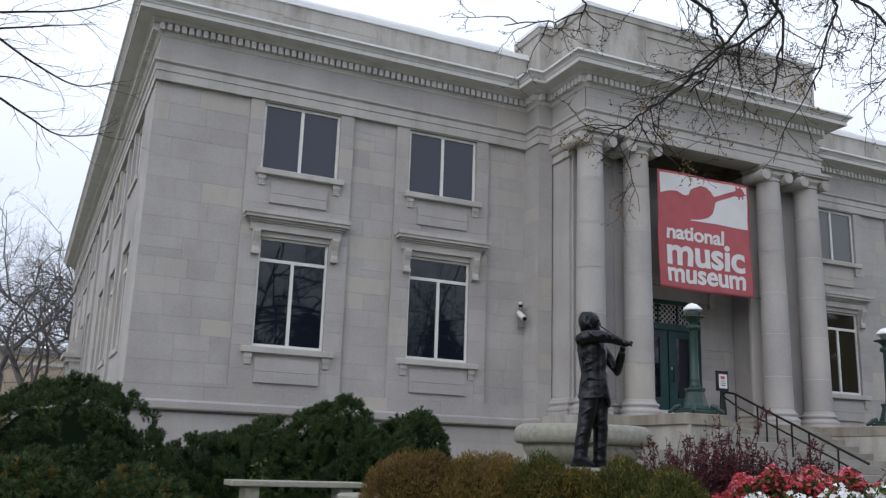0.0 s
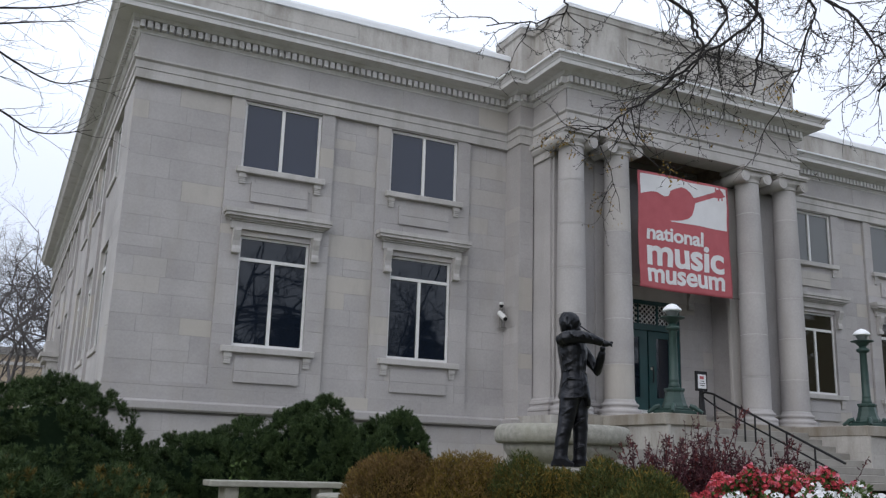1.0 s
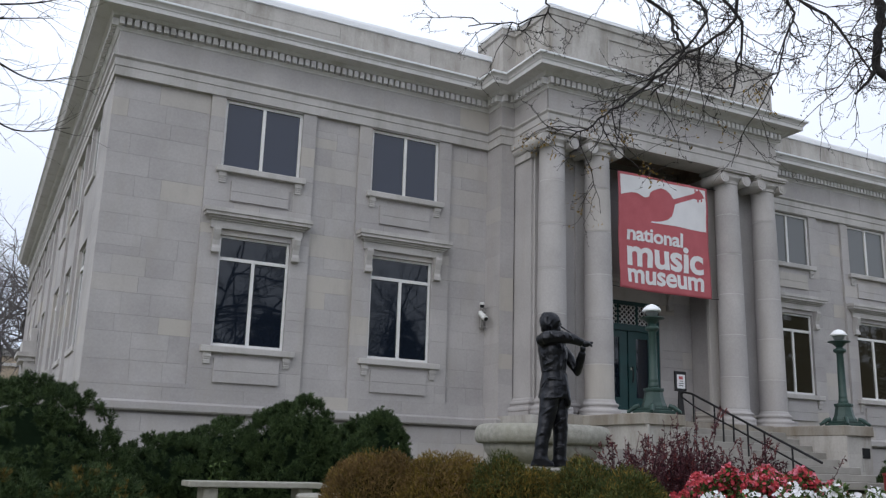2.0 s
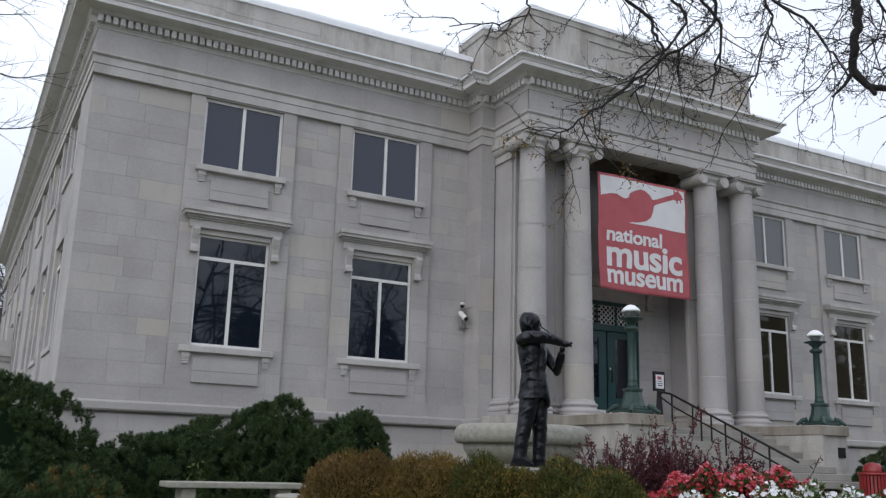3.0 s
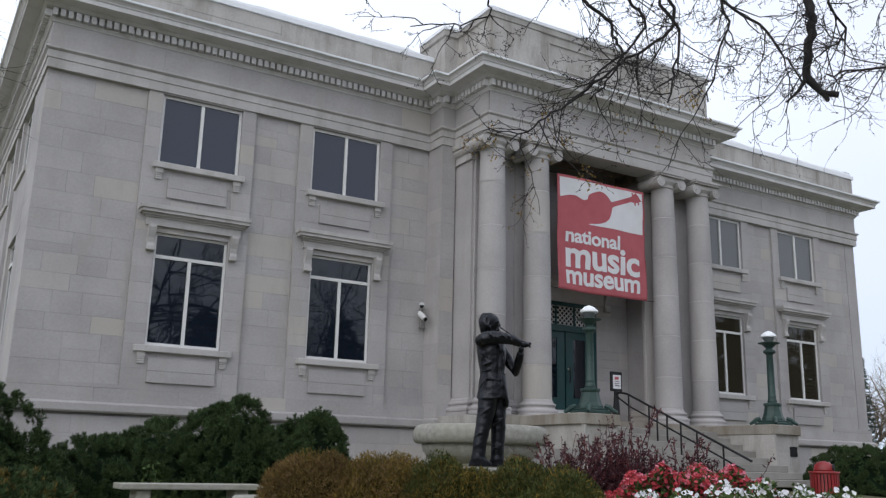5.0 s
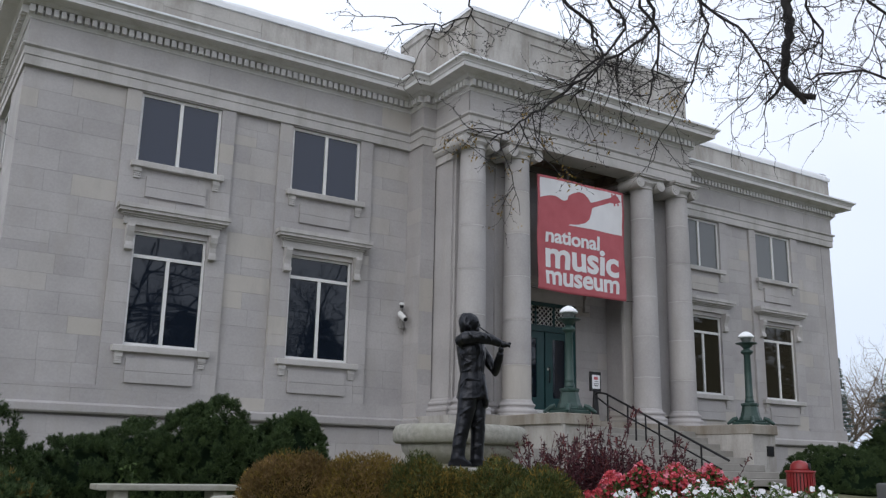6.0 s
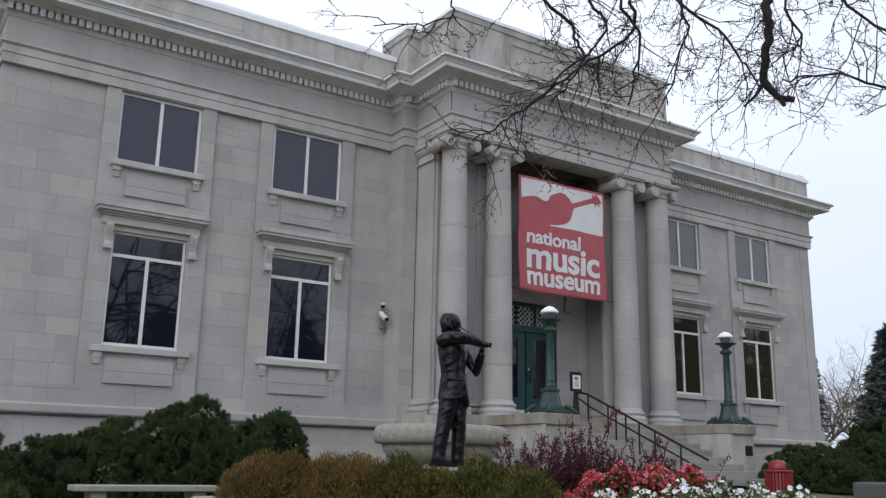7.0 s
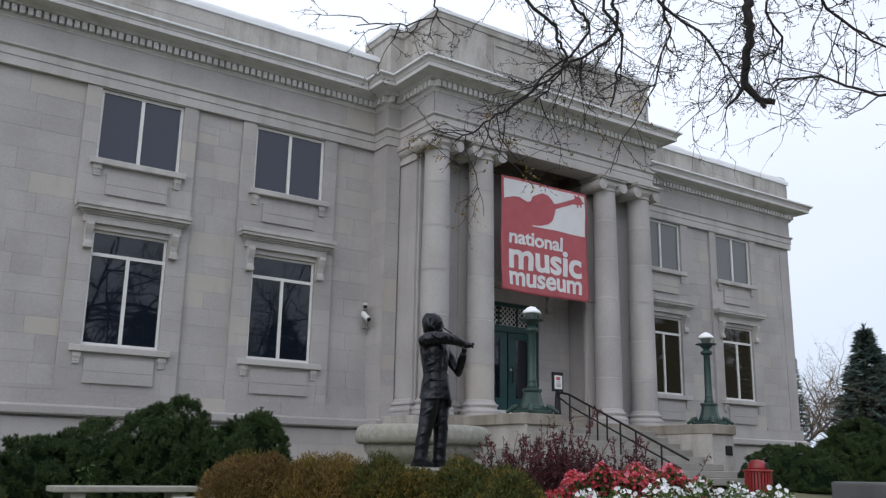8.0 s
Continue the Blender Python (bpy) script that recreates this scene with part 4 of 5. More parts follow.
# fiddle: waisted body, neck and scroll, and the bow
for x, z, r in ((0.17, 1.65, 0.085), (0.235, 1.625, 0.065), (0.29, 1.605, 0.075)):
    ball(x, 0.03, z, r * 0.95, r, 0.026)
tube(sb, ((0.32, 0.02, 1.60), (0.47, -0.04, 1.55)), [0.02, 0.016], 8)
ball(0.49, -0.05, 1.545, 0.026, 0.02, 0.022)
tube(sb, ((0.10, -0.09, 1.765), (0.28, -0.14, 1.625), (0.44, -0.17, 1.50)), [0.011, 0.012, 0.012], 6)
statue = part("statue", sb, BRONZE, None, smooth=True)
statue.location = (6.405, 9.535, EYE - 0.005)
statue.rotation_euler = (0, 0, radians(-34))
statue.scale = (1.04, 1.0, 0.985)
rm = statue.modifiers.new("fuse", "REMESH")
rm.mode, rm.voxel_size, rm.use_smooth_shade = "VOXEL", 0.009, True
sm = statue.modifiers.new("soften", "SMOOTH")
sm.factor, sm.iterations = 0.5, 2
folds = bpy.data.textures.new("cloth_folds", "CLOUDS")
folds.noise_scale, folds.noise_depth = 0.09, 2
dm = statue.modifiers.new("folds", "DISPLACE")
dm.texture, dm.strength, dm.mid_level, dm.texture_coords = folds, 0.014, 0.5, "LOCAL"
tagged(statue, "dark bronze statue of a fiddler on a stone pedestal", "statue")

# ---------- round stone planter behind the statue ----------
pz = ground_z(7.55, 11.45)
planter = thing("stone_planter", (7.55, 11.45, pz - 0.02), "wide round weathered stone planter bowl", "planter")
q = EYE - pz + 0.02
part("rim", lathe(((0.86, q + 0.30), (0.95, q + 0.305), (0.985, q + 0.33), (1.0, q + 0.40), (0.995, q + 0.48), (0.96, q + 0.55), (0.90, q + 0.575), (0.8, q + 0.57), (0.78, q + 0.45)), 48), CREAM, planter, smooth=True)
part("bowl", lathe(((0.6, q + 0.02), (0.68, q + 0.05), (0.78, q + 0.11), (0.85, q + 0.2), (0.875, q + 0.31), (0.8, q + 0.32)), 48), CREAM, planter, smooth=True)
part("foot", lathe(((0.62, 0.0), (0.62, q + 0.03), (0.6, q + 0.04)), 32), CREAM, planter)

# ---------- stone bench ----------
bz = ground_z(2.65, 9.2)
bench = thing("stone_bench", (2.65, 9.2, bz - 0.01), "pale straight stone bench with block legs", "bench")
s = EYE - 0.225 - bz
part("seat", bevelled(boxes((-0.70, 0.70, -0.2, 0.2, s - 0.055, s)), 0.012, 2), CREAM, bench)
for x in (-0.48, 0.48):
    part("leg", bevelled(boxes((x - 0.07, x + 0.07, -0.14, 0.14, 0, s - 0.055)), 0.01, 1), CREAM, bench)
rz = ground_z(3.1, 7.95)
curb = thing("curved_stone_bench", (3.1, 7.95, rz - 0.01), "pale rounded stone bench beside the shrubs", "bench")
cb = bmesh.new()
lathe(((0.40, EYE - 0.36 - rz), (0.42, EYE - 0.345 - rz), (0.42, EYE - 0.31 - rz), (0.40, EYE - 0.295 - rz)), 32, cb)
part("seat", cb, CREAM, curb, smooth=False)
part("leg", lathe(((0.2, 0.0), (0.2, EYE - 0.36 - rz)), 20), CREAM, curb)

# ---------- red litter bin ----------
RED = surface("red_enamel", (0.2, 0.016, 0.018), (0.3, 0.028, 0.03), 0.4, big=4, fine=60, relief=0.08)
bx, by = 16.4, 12.2
gzb = ground_z(bx, by)
litter = thing("litter_bin", (bx, by, gzb - 0.01), "red slatted metal litter bin with a domed lid", "bin")
zt = EYE + 0.04 - gzb
part("liner", lathe(((0.24, 0.02), (0.24, zt - 0.02)), 24), IRON, litter)
slat = bpy.data.meshes.new("slat")
bm = boxes((-0.022, 0.022, -0.012, 0.012, 0.0, zt))
bm.to_mesh(slat)
bm.free()
slat.materials.append(RED)
for k in range(26):
    a = 2 * math.pi * k / 26
    o = new("slat", slat)
    o.parent = litter
    o.location = (0.265 * math.cos(a), 0.265 * math.sin(a), 0)
    o.rotation_euler = (0, 0, a + math.pi / 2)
part("rim", lathe(((0.29, zt - 0.03), (0.3, zt - 0.01), (0.3, zt + 0.02), (0.2, zt + 0.025)), 28), RED, litter, smooth=True)
part("lid", lathe(((0.2, zt + 0.02), (0.2, zt + 0.06), (0.18, zt + 0.14), (0.12, zt + 0.2), (0.02, zt + 0.225)), 24), RED, litter, "red domed lid", smooth=True)
part("opening", tube(bmesh.new(), ((0.05, -0.17, zt + 0.1), (0.065, -0.2, zt + 0.1)), 0.07, 14), IRON, litter)

# ---------- low concrete block by the path ----------
blk = thing("concrete_block", (9.6, 5.0, ground_z(9.6, 5.0) - 0.02), "low grey weathered concrete block by the path", "block")
hb = EYE - 0.06 - ground_z(9.6, 5.0)
bb = bevelled(boxes((-0.95, 0.95, -0.4, 0.4, 0, hb)), 0.03, 2)
part("body", bb, GREY_BLOCK, blk)
blk.rotation_euler = (0, 0, radians(-20))

# ---------- far beige building ----------
far_z = ground_z(0, 90)
fb = thing("far_building", (-9.0, 92.0, far_z), "beige brick building with arched pale windows, far off", "building")
TANW = surface("beige_brick", (0.30, 0.24, 0.18), (0.42, 0.35, 0.27), 0.9, big=1, fine=10, relief=0.2)
part("wall", boxes((-14, 13.4, 0, 9, 0, 8.6)), TANW, fb)
part("roof", boxes((-14.2, 13.6, -0.2, 9.2, 8.6, 9.3)), MORTAR, fb)
part("cornice", boxes((-14.15, 13.55, -0.15, 0.0, 7.7, 8.0)), TRIM, fb)
for x in (-9.5, -6.4, -3.3, -0.2, 2.9, 6.0, 9.1, 12.0):
    wn2 = bmesh.new()
    box(wn2, x - 0.75, x + 0.75, -0.06, 0.05, 2.2, 5.0)
    n = 10
    c = [wn2.verts.new((x + 0.75 * math.cos(math.pi * k / n), -0.06, 5.0 + 0.75 * math.sin(math.pi * k / n))) for k in range(n + 1)]
    wn2.faces.new(c[::-1])
    part("window", wn2, BLIND, fb, "pale arched window")

# ---------- plants ----------
NEEDLE = surface("pine_needles", (0.010, 0.024, 0.009), (0.08, 0.122, 0.044), 0.7, big=7, fine=18, relief=0, island=0.5, spec=0.2)
NEEDLE_TIP = surface("browned_needles", (0.075, 0.062, 0.016), (0.2, 0.14, 0.035), 0.7, big=3, fine=18, relief=0, island=0.5, spec=0.2)
# near-black green: the shade between the shoots, put into the core's colour
PINE_CORE = surface("painted_needle_shade", (0.006, 0.012, 0.007), (0.014, 0.024, 0.012), 1.0, big=5, fine=30, relief=0, spec=0.0)
LEAF_BROWN = surface("russet_leaves", (0.075, 0.048, 0.018), (0.19, 0.12, 0.048), 0.8, big=4, fine=40, relief=0, island=0.6, spec=0.2)
LEAF_GOLD = surface("golden_olive_leaves", (0.065, 0.05, 0.011), (0.21, 0.145, 0.03), 0.8, big=4, fine=40, relief=0, island=0.6, spec=0.2)
LEAF_GREEN = surface("evergreen_leaves", (0.02, 0.034, 0.009), (0.092, 0.1, 0.027), 0.75, big=4, fine=40, relief=0, island=0.6, spec=0.2)
# dark olive for the shrub cores, painting in the shade among the leaves
LEAF_DARK = surface("painted_leaf_shade", (0.012, 0.013, 0.005), (0.028, 0.027, 0.01), 1.0, big=5, fine=30, relief=0, spec=0.0)
PURPLE = surface("purple_foliage", (0.032, 0.012, 0.017), (0.105, 0.034, 0.042), 0.65, big=6, fine=40, relief=0, island=0.7, spec=0.25)
RED_PETAL = surface("red_petals", (0.25, 0.018, 0.026), (0.47, 0.06, 0.075), 0.6, big=6, fine=40, relief=0, island=0.8, spec=0.2)
PINK_PETAL = surface("pink_petals", (0.44, 0.09, 0.13), (0.62, 0.22, 0.28), 0.6, big=6, fine=40, relief=0, island=0.8, spec=0.2)
WHITE_PETAL = surface("white_petals", (0.58, 0.58, 0.62), (0.76, 0.76, 0.78), 0.6, big=6, fine=40, relief=0, island=0.4, spec=0.2)
FLOWER_LEAF = surface("flower_leaves", (0.03, 0.055, 0.015), (0.10, 0.15, 0.045), 0.7, big=6, fine=40, relief=0, island=0.7, spec=0.2)
BARK = surface("dark_bark", (0.010, 0.009, 0.010), (0.032, 0.028, 0.028), 0.9, big=8, fine=60, relief=0.5)
GREY_BARK = surface("grey_bark", (0.07, 0.064, 0.066), (0.15, 0.14, 0.14), 0.9, big=3, fine=30, relief=0.4)
LEAF_YELLOW = surface("yellow_autumn_leaves", (0.17, 0.105, 0.02), (0.34, 0.22, 0.04), 0.7, big=6, fine=40, relief=0, island=0.6, spec=0.2)
SPRUCE = surface("blue_spruce_needles", (0.035, 0.058, 0.05), (0.11, 0.145, 0.13), 0.8, big=1, fine=8, relief=0, island=0.5, spec=0.15)
prng = np.random.default_rng(11)


def raw_mesh(name, verts, faces, material, parent, label="", smooth=False):
    me = bpy.data.meshes.new(name)
    verts = np.asarray(verts, np.float32)
    faces = np.asarray(faces, np.int32)
    n, k = faces.shape
    me.vertices.add(len(verts))
    me.vertices.foreach_set("co", verts.ravel())
    me.loops.add(n * k)
    me.loops.foreach_set("vertex_index", faces.ravel())
    me.polygons.add(n)
    me.polygons.foreach_set("loop_start", np.arange(0, n * k, k, dtype=np.int32))
    me.update(calc_edges=True)
    me.validate()
    if smooth:
        me.polygons.foreach_set("use_smooth", np.ones(n, bool))
    me.materials.append(material)
    ob = new(name, me)
    ob.parent = parent
    if label:
        tagged(ob, label)
    return ob


def unit(v):
    return v / np.maximum(np.linalg.norm(v, axis=-1, keepdims=True), 1e-9)


def blades(base, way, length, width, curl=0.0):
    """A thin pointed blade (three corners) at each base along each way."""
    n = len(base)
    side = unit(np.cross(way, prng.normal(size=(n, 3)))) * np.asarray(width).reshape(-1, 1) / 2
    tip = base + way * np.asarray(length).reshape(-1, 1)
    v = np.stack([base - side, base + side, tip], 1).reshape(-1, 3)
    return v, np.arange(3 * n).reshape(-1, 3)


def leaves(base, way, length, width):
    """A folded four-cornered leaf at each base."""
    n = len(base)
    side = unit(np.cross(way, prng.normal(size=(n, 3))))
    up = np.cross(side, way)
    L, W = np.asarray(length).reshape(-1, 1), np.asarray(width).reshape(-1, 1)
    v = np.stack([base, base + way * L * 0.5 + side * W / 2 + up * W * 0.2, base + way * L, base + way * L * 0.5 - side * W / 2 + up * W * 0.2], 1).reshape(-1, 3)
    return v, np.arange(4 * n).reshape(-1, 4)


def dome_points(n, rx, ry, rz, low=-0.25, lump=0.12, seed=1.0):
    """Points and outward ways on a lumpy dome of which the base lies at z = 0."""
    d = unit(prng.normal(size=(n * 3, 3)))
    d = d[d[:, 2] > low][:n]
    clump = unit(prng.normal(size=(34, 3)))
    near_c = (d @ clump.T).max(1)
    k = 1 + lump * 1.5 * (np.clip((near_c - 0.90) / 0.1, 0, 1) ** 0.6 - 0.6) + lump * (np.sin(5.1 * d[:, 0] + seed) * np.cos(4.3 * d[:, 1] + 2 * seed) + 0.6 * np.sin(9 * d[:, 0] + 7 * d[:, 2] + 3 * seed) * np.sin(8 * d[:, 1] + seed))
    p = d * k[:, None] * np.array([rx, ry, rz])
    return p, d


# smooth lumpy dome; the material's dark colour stands for shade inside a plant
def core_dome(name, rx, ry, rz, material, parent):
    bm = bmesh.new()
    bmesh.ops.create_icosphere(bm, subdivisions=3, radius=1)
    for v in bm.verts:
        q = 0.86 + 0.1 * noise.noise(v.co * 3)
        v.co = Vector((v.co.x * rx * q, v.co.y * ry * q, max(-0.25, v.co.z) * rz * q))
    return part(name, bm, material, parent)


def base_at(x, y):
    return (x, y, ground_z(x, y) - 0.03)


class Twigs:
    """Gathers tapering bars quickly."""

    def __init__(self):
        self.v, self.f = [], []

    def bar(self, pts, radii, seg):
        pts = np.asarray(pts, float)
        n = len(pts)
        t = np.gradient(pts, axis=0)
        t = unit(t)
        ref = np.array([0.31, 0.52, 0.79])
        s = unit(np.cross(t, ref))
        u = np.cross(t, s)
        a = np.arange(seg) * 2 * math.pi / seg
        ring = pts[:, None] + np.asarray(radii)[:, None, None] * (np.cos(a)[None, :, None] * s[:, None] + np.sin(a)[None, :, None] * u[:, None])
        o = sum(len(x) for x in self.v)
        self.v.append(ring.reshape(-1, 3))
        for i in range(n - 1):
            for k in range(seg):
                k2 = (k + 1) % seg
                self.f.append((o + i * seg + k, o + i * seg + k2, o + (i + 1) * seg + k2, o + (i + 1) * seg + k))

    def done(self, name, mat, parent, label=""):
        return raw_mesh(name, np.concatenate(self.v), self.f, mat, parent, label, True)


def pine_bush(x, y, top_h, rx, ry, label, tufts=260, seed=1.0, brown=0.0, needle=0.044):
    """Mugo pine: upright brush-like shoots all over a lumpy dome."""
    z = ground_z(x, y)
    hgt = EYE + top_h - z
    ob = thing("pine_bush", base_at(x, y), label, "bush", "evergreen bushes before the museum")
    # plain dome fills the bush; its dark colour stands in for shade
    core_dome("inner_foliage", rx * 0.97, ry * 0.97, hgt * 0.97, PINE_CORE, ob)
    many = 8                              # shoots in one rounded clump
    p, d = dome_points(int(tufts * 2.1), rx * 0.97, ry * 0.97, hgt * 0.97, -0.22, 0.062, seed)
    big = prng.uniform(0.65, 1.35, (len(p), 1)).repeat(many, 0)
    p, d = p.repeat(many, 0), d.repeat(many, 0)
    off = unit(prng.normal(size=p.shape) + d * 0.9 + np.array([0, 0, 0.35]))
    p = p + off * 0.07 * big
    p[:, 2] = np.maximum(p[:, 2], 0.03)
    tufts = len(p)
    axis = unit(off + np.array([0, 0, 0.6]) + prng.normal(size=d.shape) * 0.2)
    size = prng.uniform(0.75, 1.3, tufts)
    per = 38
    base, way, ln = [], [], []
    for i in range(tufts):
        s = prng.uniform(0, 1, per)
        st = p[i] + axis[i] * (s[:, None] - 0.7) * 0.075 * size[i]
        r = unit(np.cross(axis[i], prng.normal(size=(per, 3))))
        w = unit(r * (1.0 - 0.35 * s[:, None]) + axis[i] * (0.25 + 0.75 * s[:, None]))
        base.append(st), way.append(w), ln.append(needle * size[i] * prng.uniform(0.75, 1.15, per))
    base, way, ln = np.concatenate(base), np.concatenate(way), np.concatenate(ln)
    v, f = blades(base, way, ln, np.full(len(base), 0.0075))
    if brown:
        pick = np.repeat(prng.uniform(size=tufts) < brown, per)
        raw_mesh("browned_foliage", *_sub(v, f, pick), NEEDLE_TIP, ob, "rusty brown shoots")
        v, f = _sub(v, f, ~pick)
    raw_mesh("needles", v, f, NEEDLE, ob)
    bm = bmesh.new()
    for k in range(7):
        a = k * 0.9
        tube(bm, ((0, 0, 0), (0.3 * rx * math.cos(a), 0.3 * ry * math.sin(a), hgt * 0.4), (0.6 * rx * math.cos(a), 0.6 * ry * math.sin(a), hgt * 0.6)), [0.04, 0.03, 0.012], 6)
    part("stem", bm, BARK, ob)
    return ob


def _sub(v, f, keep):
    k = f.shape[1]
    vv = v.reshape(-1, k, 3)[keep].reshape(-1, 3)
    return vv, np.arange(len(vv)).reshape(-1, k)


pine_bush(0.50, 10.5, 0.72, 1.12, 1.1, "large dark green mugo pine bush near the corner", 330, 1.3)
pine_bush(-0.75, 10.2, 0.45, 0.7, 0.8, "dark green mugo pine bush beside a larger one", 150, 2.3)
pine_bush(0.12, 7.3, -0.10, 0.5, 0.5, "low pine bush with rusty browned shoots", 130, 3.1, 0.10, 0.044)
pine_bush(0.90, 7.2, -0.16, 0.48, 0.45, "low pine bush with rusty browned shoots", 120, 4.4, 0.14, 0.044)
pine_bush(2.30, 11.75, 0.26, 0.78, 0.7, "dark green mugo pine bush behind the stone bench", 190, 5.2)
pine_bush(2.95, 11.9, 0.44, 0.62, 0.7, "dark green mugo pine bush behind the stone bench", 170, 5.9)
pine_bush(3.85, 11.75, 0.76, 0.74, 0.7, "tall dark green mugo pine bush behind the bench", 240, 6.6)
pine_bush(4.45, 11.5, 0.50, 0.55, 0.6, "dark green mugo pine bush beside a taller one", 150, 6.9)
pine_bush(4.98, 11.55, 0.72, 0.48, 0.5, "dark green mugo pine bush beside the planter", 150, 7.7)
pine_bush(18.75, 13.0, 0.60, 1.3, 1.2, "rounded dark green pine bush near the stairs", 300, 8.1)
pine_bush(24.6, 14.6, 1.4, 1.8, 1.5, "large dark green pine bush by the museum corner", 420, 9.2, 0.0, 0.085)


def leaf_mound(x, y, top_h, rx, ry, mats, label, seed, n=9000, size=0.022):
    """Clipped shrub of small leaves; mats: (material, share) rows."""
    z = ground_z(x, y)
    hgt = EYE + top_h - z
    ob = thing("shrub", base_at(x, y), label, "shrub", "low clipped shrubs before the statue")
    # dark dome under the leaves, its shade painted rather than cast
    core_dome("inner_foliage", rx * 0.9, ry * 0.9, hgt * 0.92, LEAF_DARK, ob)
    for m, share in mats:
        k = int(n * share * 1.25)
        p, d = dome_points(k, rx * 0.97, ry * 0.97, hgt * 0.97, -0.2, 0.06, seed)
        k = len(p)
        p = p * prng.uniform(0.88, 1.03, (k, 1))
        p[:, 2] = np.maximum(p[:, 2], 0.02)
        w = unit(d * 0.8 + np.array([0, 0, 0.5]) + prng.normal(size=d.shape) * 0.7)
        v, f = leaves(p, w, size * 1.5 * prng.uniform(0.6, 1.5, k), size * 0.34 * prng.uniform(0.7, 1.3, k))
        raw_mesh("foliage", v, f, m, ob)
    return ob


leaf_mound(3.18, 7.35, 0.11, 0.56, 0.52, ((LEAF_BROWN, 0.85), (LEAF_GOLD, 0.3)), "russet-brown rounded autumn shrub", 1.1, 34000, 0.021)
leaf_mound(3.68, 7.02, 0.10, 0.62, 0.52, ((LEAF_GOLD, 0.75), (LEAF_BROWN, 0.4)), "golden-olive rounded autumn shrub", 2.2, 32000, 0.023)
leaf_mound(4.12, 6.66, 0.085, 0.62, 0.5, ((LEAF_GREEN, 0.62), (LEAF_GOLD, 0.5)), "olive green clipped shrub with golden tips", 3.3, 30000, 0.024)
leaf_mound(4.55, 6.25, 0.075, 0.58, 0.48, ((LEAF_GREEN, 0.8), (LEAF_GOLD, 0.32)), "olive green clipped shrub with golden tips", 3.9, 28000, 0.024)
leaf_mound(4.52, 5.66, 0.0, 0.52, 0.40, ((LEAF_GREEN, 0.95), (LEAF_GOLD, 0.16)), "dark green clipped shrub before the flowers", 4.4, 28000, 0.024)

# flower bed: red, white and purple plants
bed_red = thing("red_flowers", base_at(5.80, 5.56), "mass of red and pink bedding flowers", "flowers", kind="stuff")
bed_white = thing("white_flowers", base_at(5.2, 4.75), "mass of white petunias with green leaves", "flowers", kind="stuff")
ALONG = np.array([0.70, -0.71, 0.0])       # the bed runs this way
ACROSS = np.array([0.71, 0.70, 0.0])


def bed_points(n, half, deep, low, high, origin, rise=0.0):
    a, b = prng.uniform(-half, half, n), prng.uniform(-deep, deep, n)
    edge = 1 - 0.35 * (np.abs(a) / half) ** 3
    z = high * edge + rise * np.clip(a / half, -0.3, 1.0) + 0.05 * np.sin(a * 9 + b * 5) + 0.04 * np.sin(a * 23 + 1)
    p = a[:, None] * ALONG + b[:, None] * ACROSS
    p[:, 2] = z - low * prng.uniform(0, 1, n) ** 2
    return p


def petals(ob, name, mat, p, size, k=6, tilt=0.6):
    """Open five-petalled blossoms at p."""
    n = len(p)
    face = unit(np.array([-0.45, -0.5, 0.75]) + prng.normal(size=(n, 3)) * tilt)
    s0 = unit(np.cross(face, prng.normal(size=(n, 3))))
    t0 = np.cross(face, s0)
    vs, fs = [], []
    for i in range(k):
        ang = 2 * math.pi * i / k
        way = unit(s0 * math.cos(ang) + t0 * math.sin(ang) + face * 0.35)
        sd = np.cross(way, face)
        L = (size * prng.uniform(0.8, 1.2, n))[:, None]
        vs.append(np.stack([p, p + way * L * 0.7 + sd * L * 0.5, p + way * L, p + way * L * 0.7 - sd * L * 0.5], 1))
    v = np.stack(vs, 1).reshape(-1, 3)
    return raw_mesh(name, v, np.arange(len(v)).reshape(-1, 4), mat, ob)


def green_fill(ob, n, half, deep, low, high, size, mat, rise=0.0):
    p = bed_points(n, half, deep, low, high, None, rise)
    w = unit(prng.normal(size=(n, 3)) + np.array([-0.2, -0.3, 0.7]))
    v, f = leaves(p, w, size * prng.uniform(0.7, 1.4, n), size * 0.5 * prng.uniform(0.7, 1.3, n))
    raw_mesh("leaves", v, f, mat, ob)


zr = EYE - ground_z(5.74, 5.6) + 0.03
zw = EYE - ground_z(5.2, 4.75) + 0.03
green_fill(bed_red, 13000, 0.74, 0.43, 0.5, zr - 0.045, 0.04, FLOWER_LEAF)
petals(bed_red, "red_blossoms", RED_PETAL, bed_points(4600, 0.80, 0.46, 0.28, zr - 0.025, None), 0.018)
petals(bed_red, "pink_blossoms", PINK_PETAL, bed_points(1300, 0.78, 0.44, 0.22, zr - 0.015, None), 0.018)
green_fill(bed_white, 7000, 1.15, 0.42, 0.55, zw - 0.18, 0.04, FLOWER_LEAF, 0.12)
petals(bed_white, "white_blossoms", WHITE_PETAL, bed_points(760, 1.12, 0.4, 0.2, zw - 0.16, None, 0.12), 0.0225, 5, 0.45)
petals(bed_white, "pink_blossoms", PINK_PETAL, bed_points(22, 0.9, 0.4, 0.15, zw - 0.19, None), 0.028, 5, 0.45)


PLUME = surface("rusty_plumes", (0.09, 0.02, 0.022), (0.22, 0.06, 0.055), 0.75, big=6, fine=40, relief=0, island=0.7, spec=0.15)


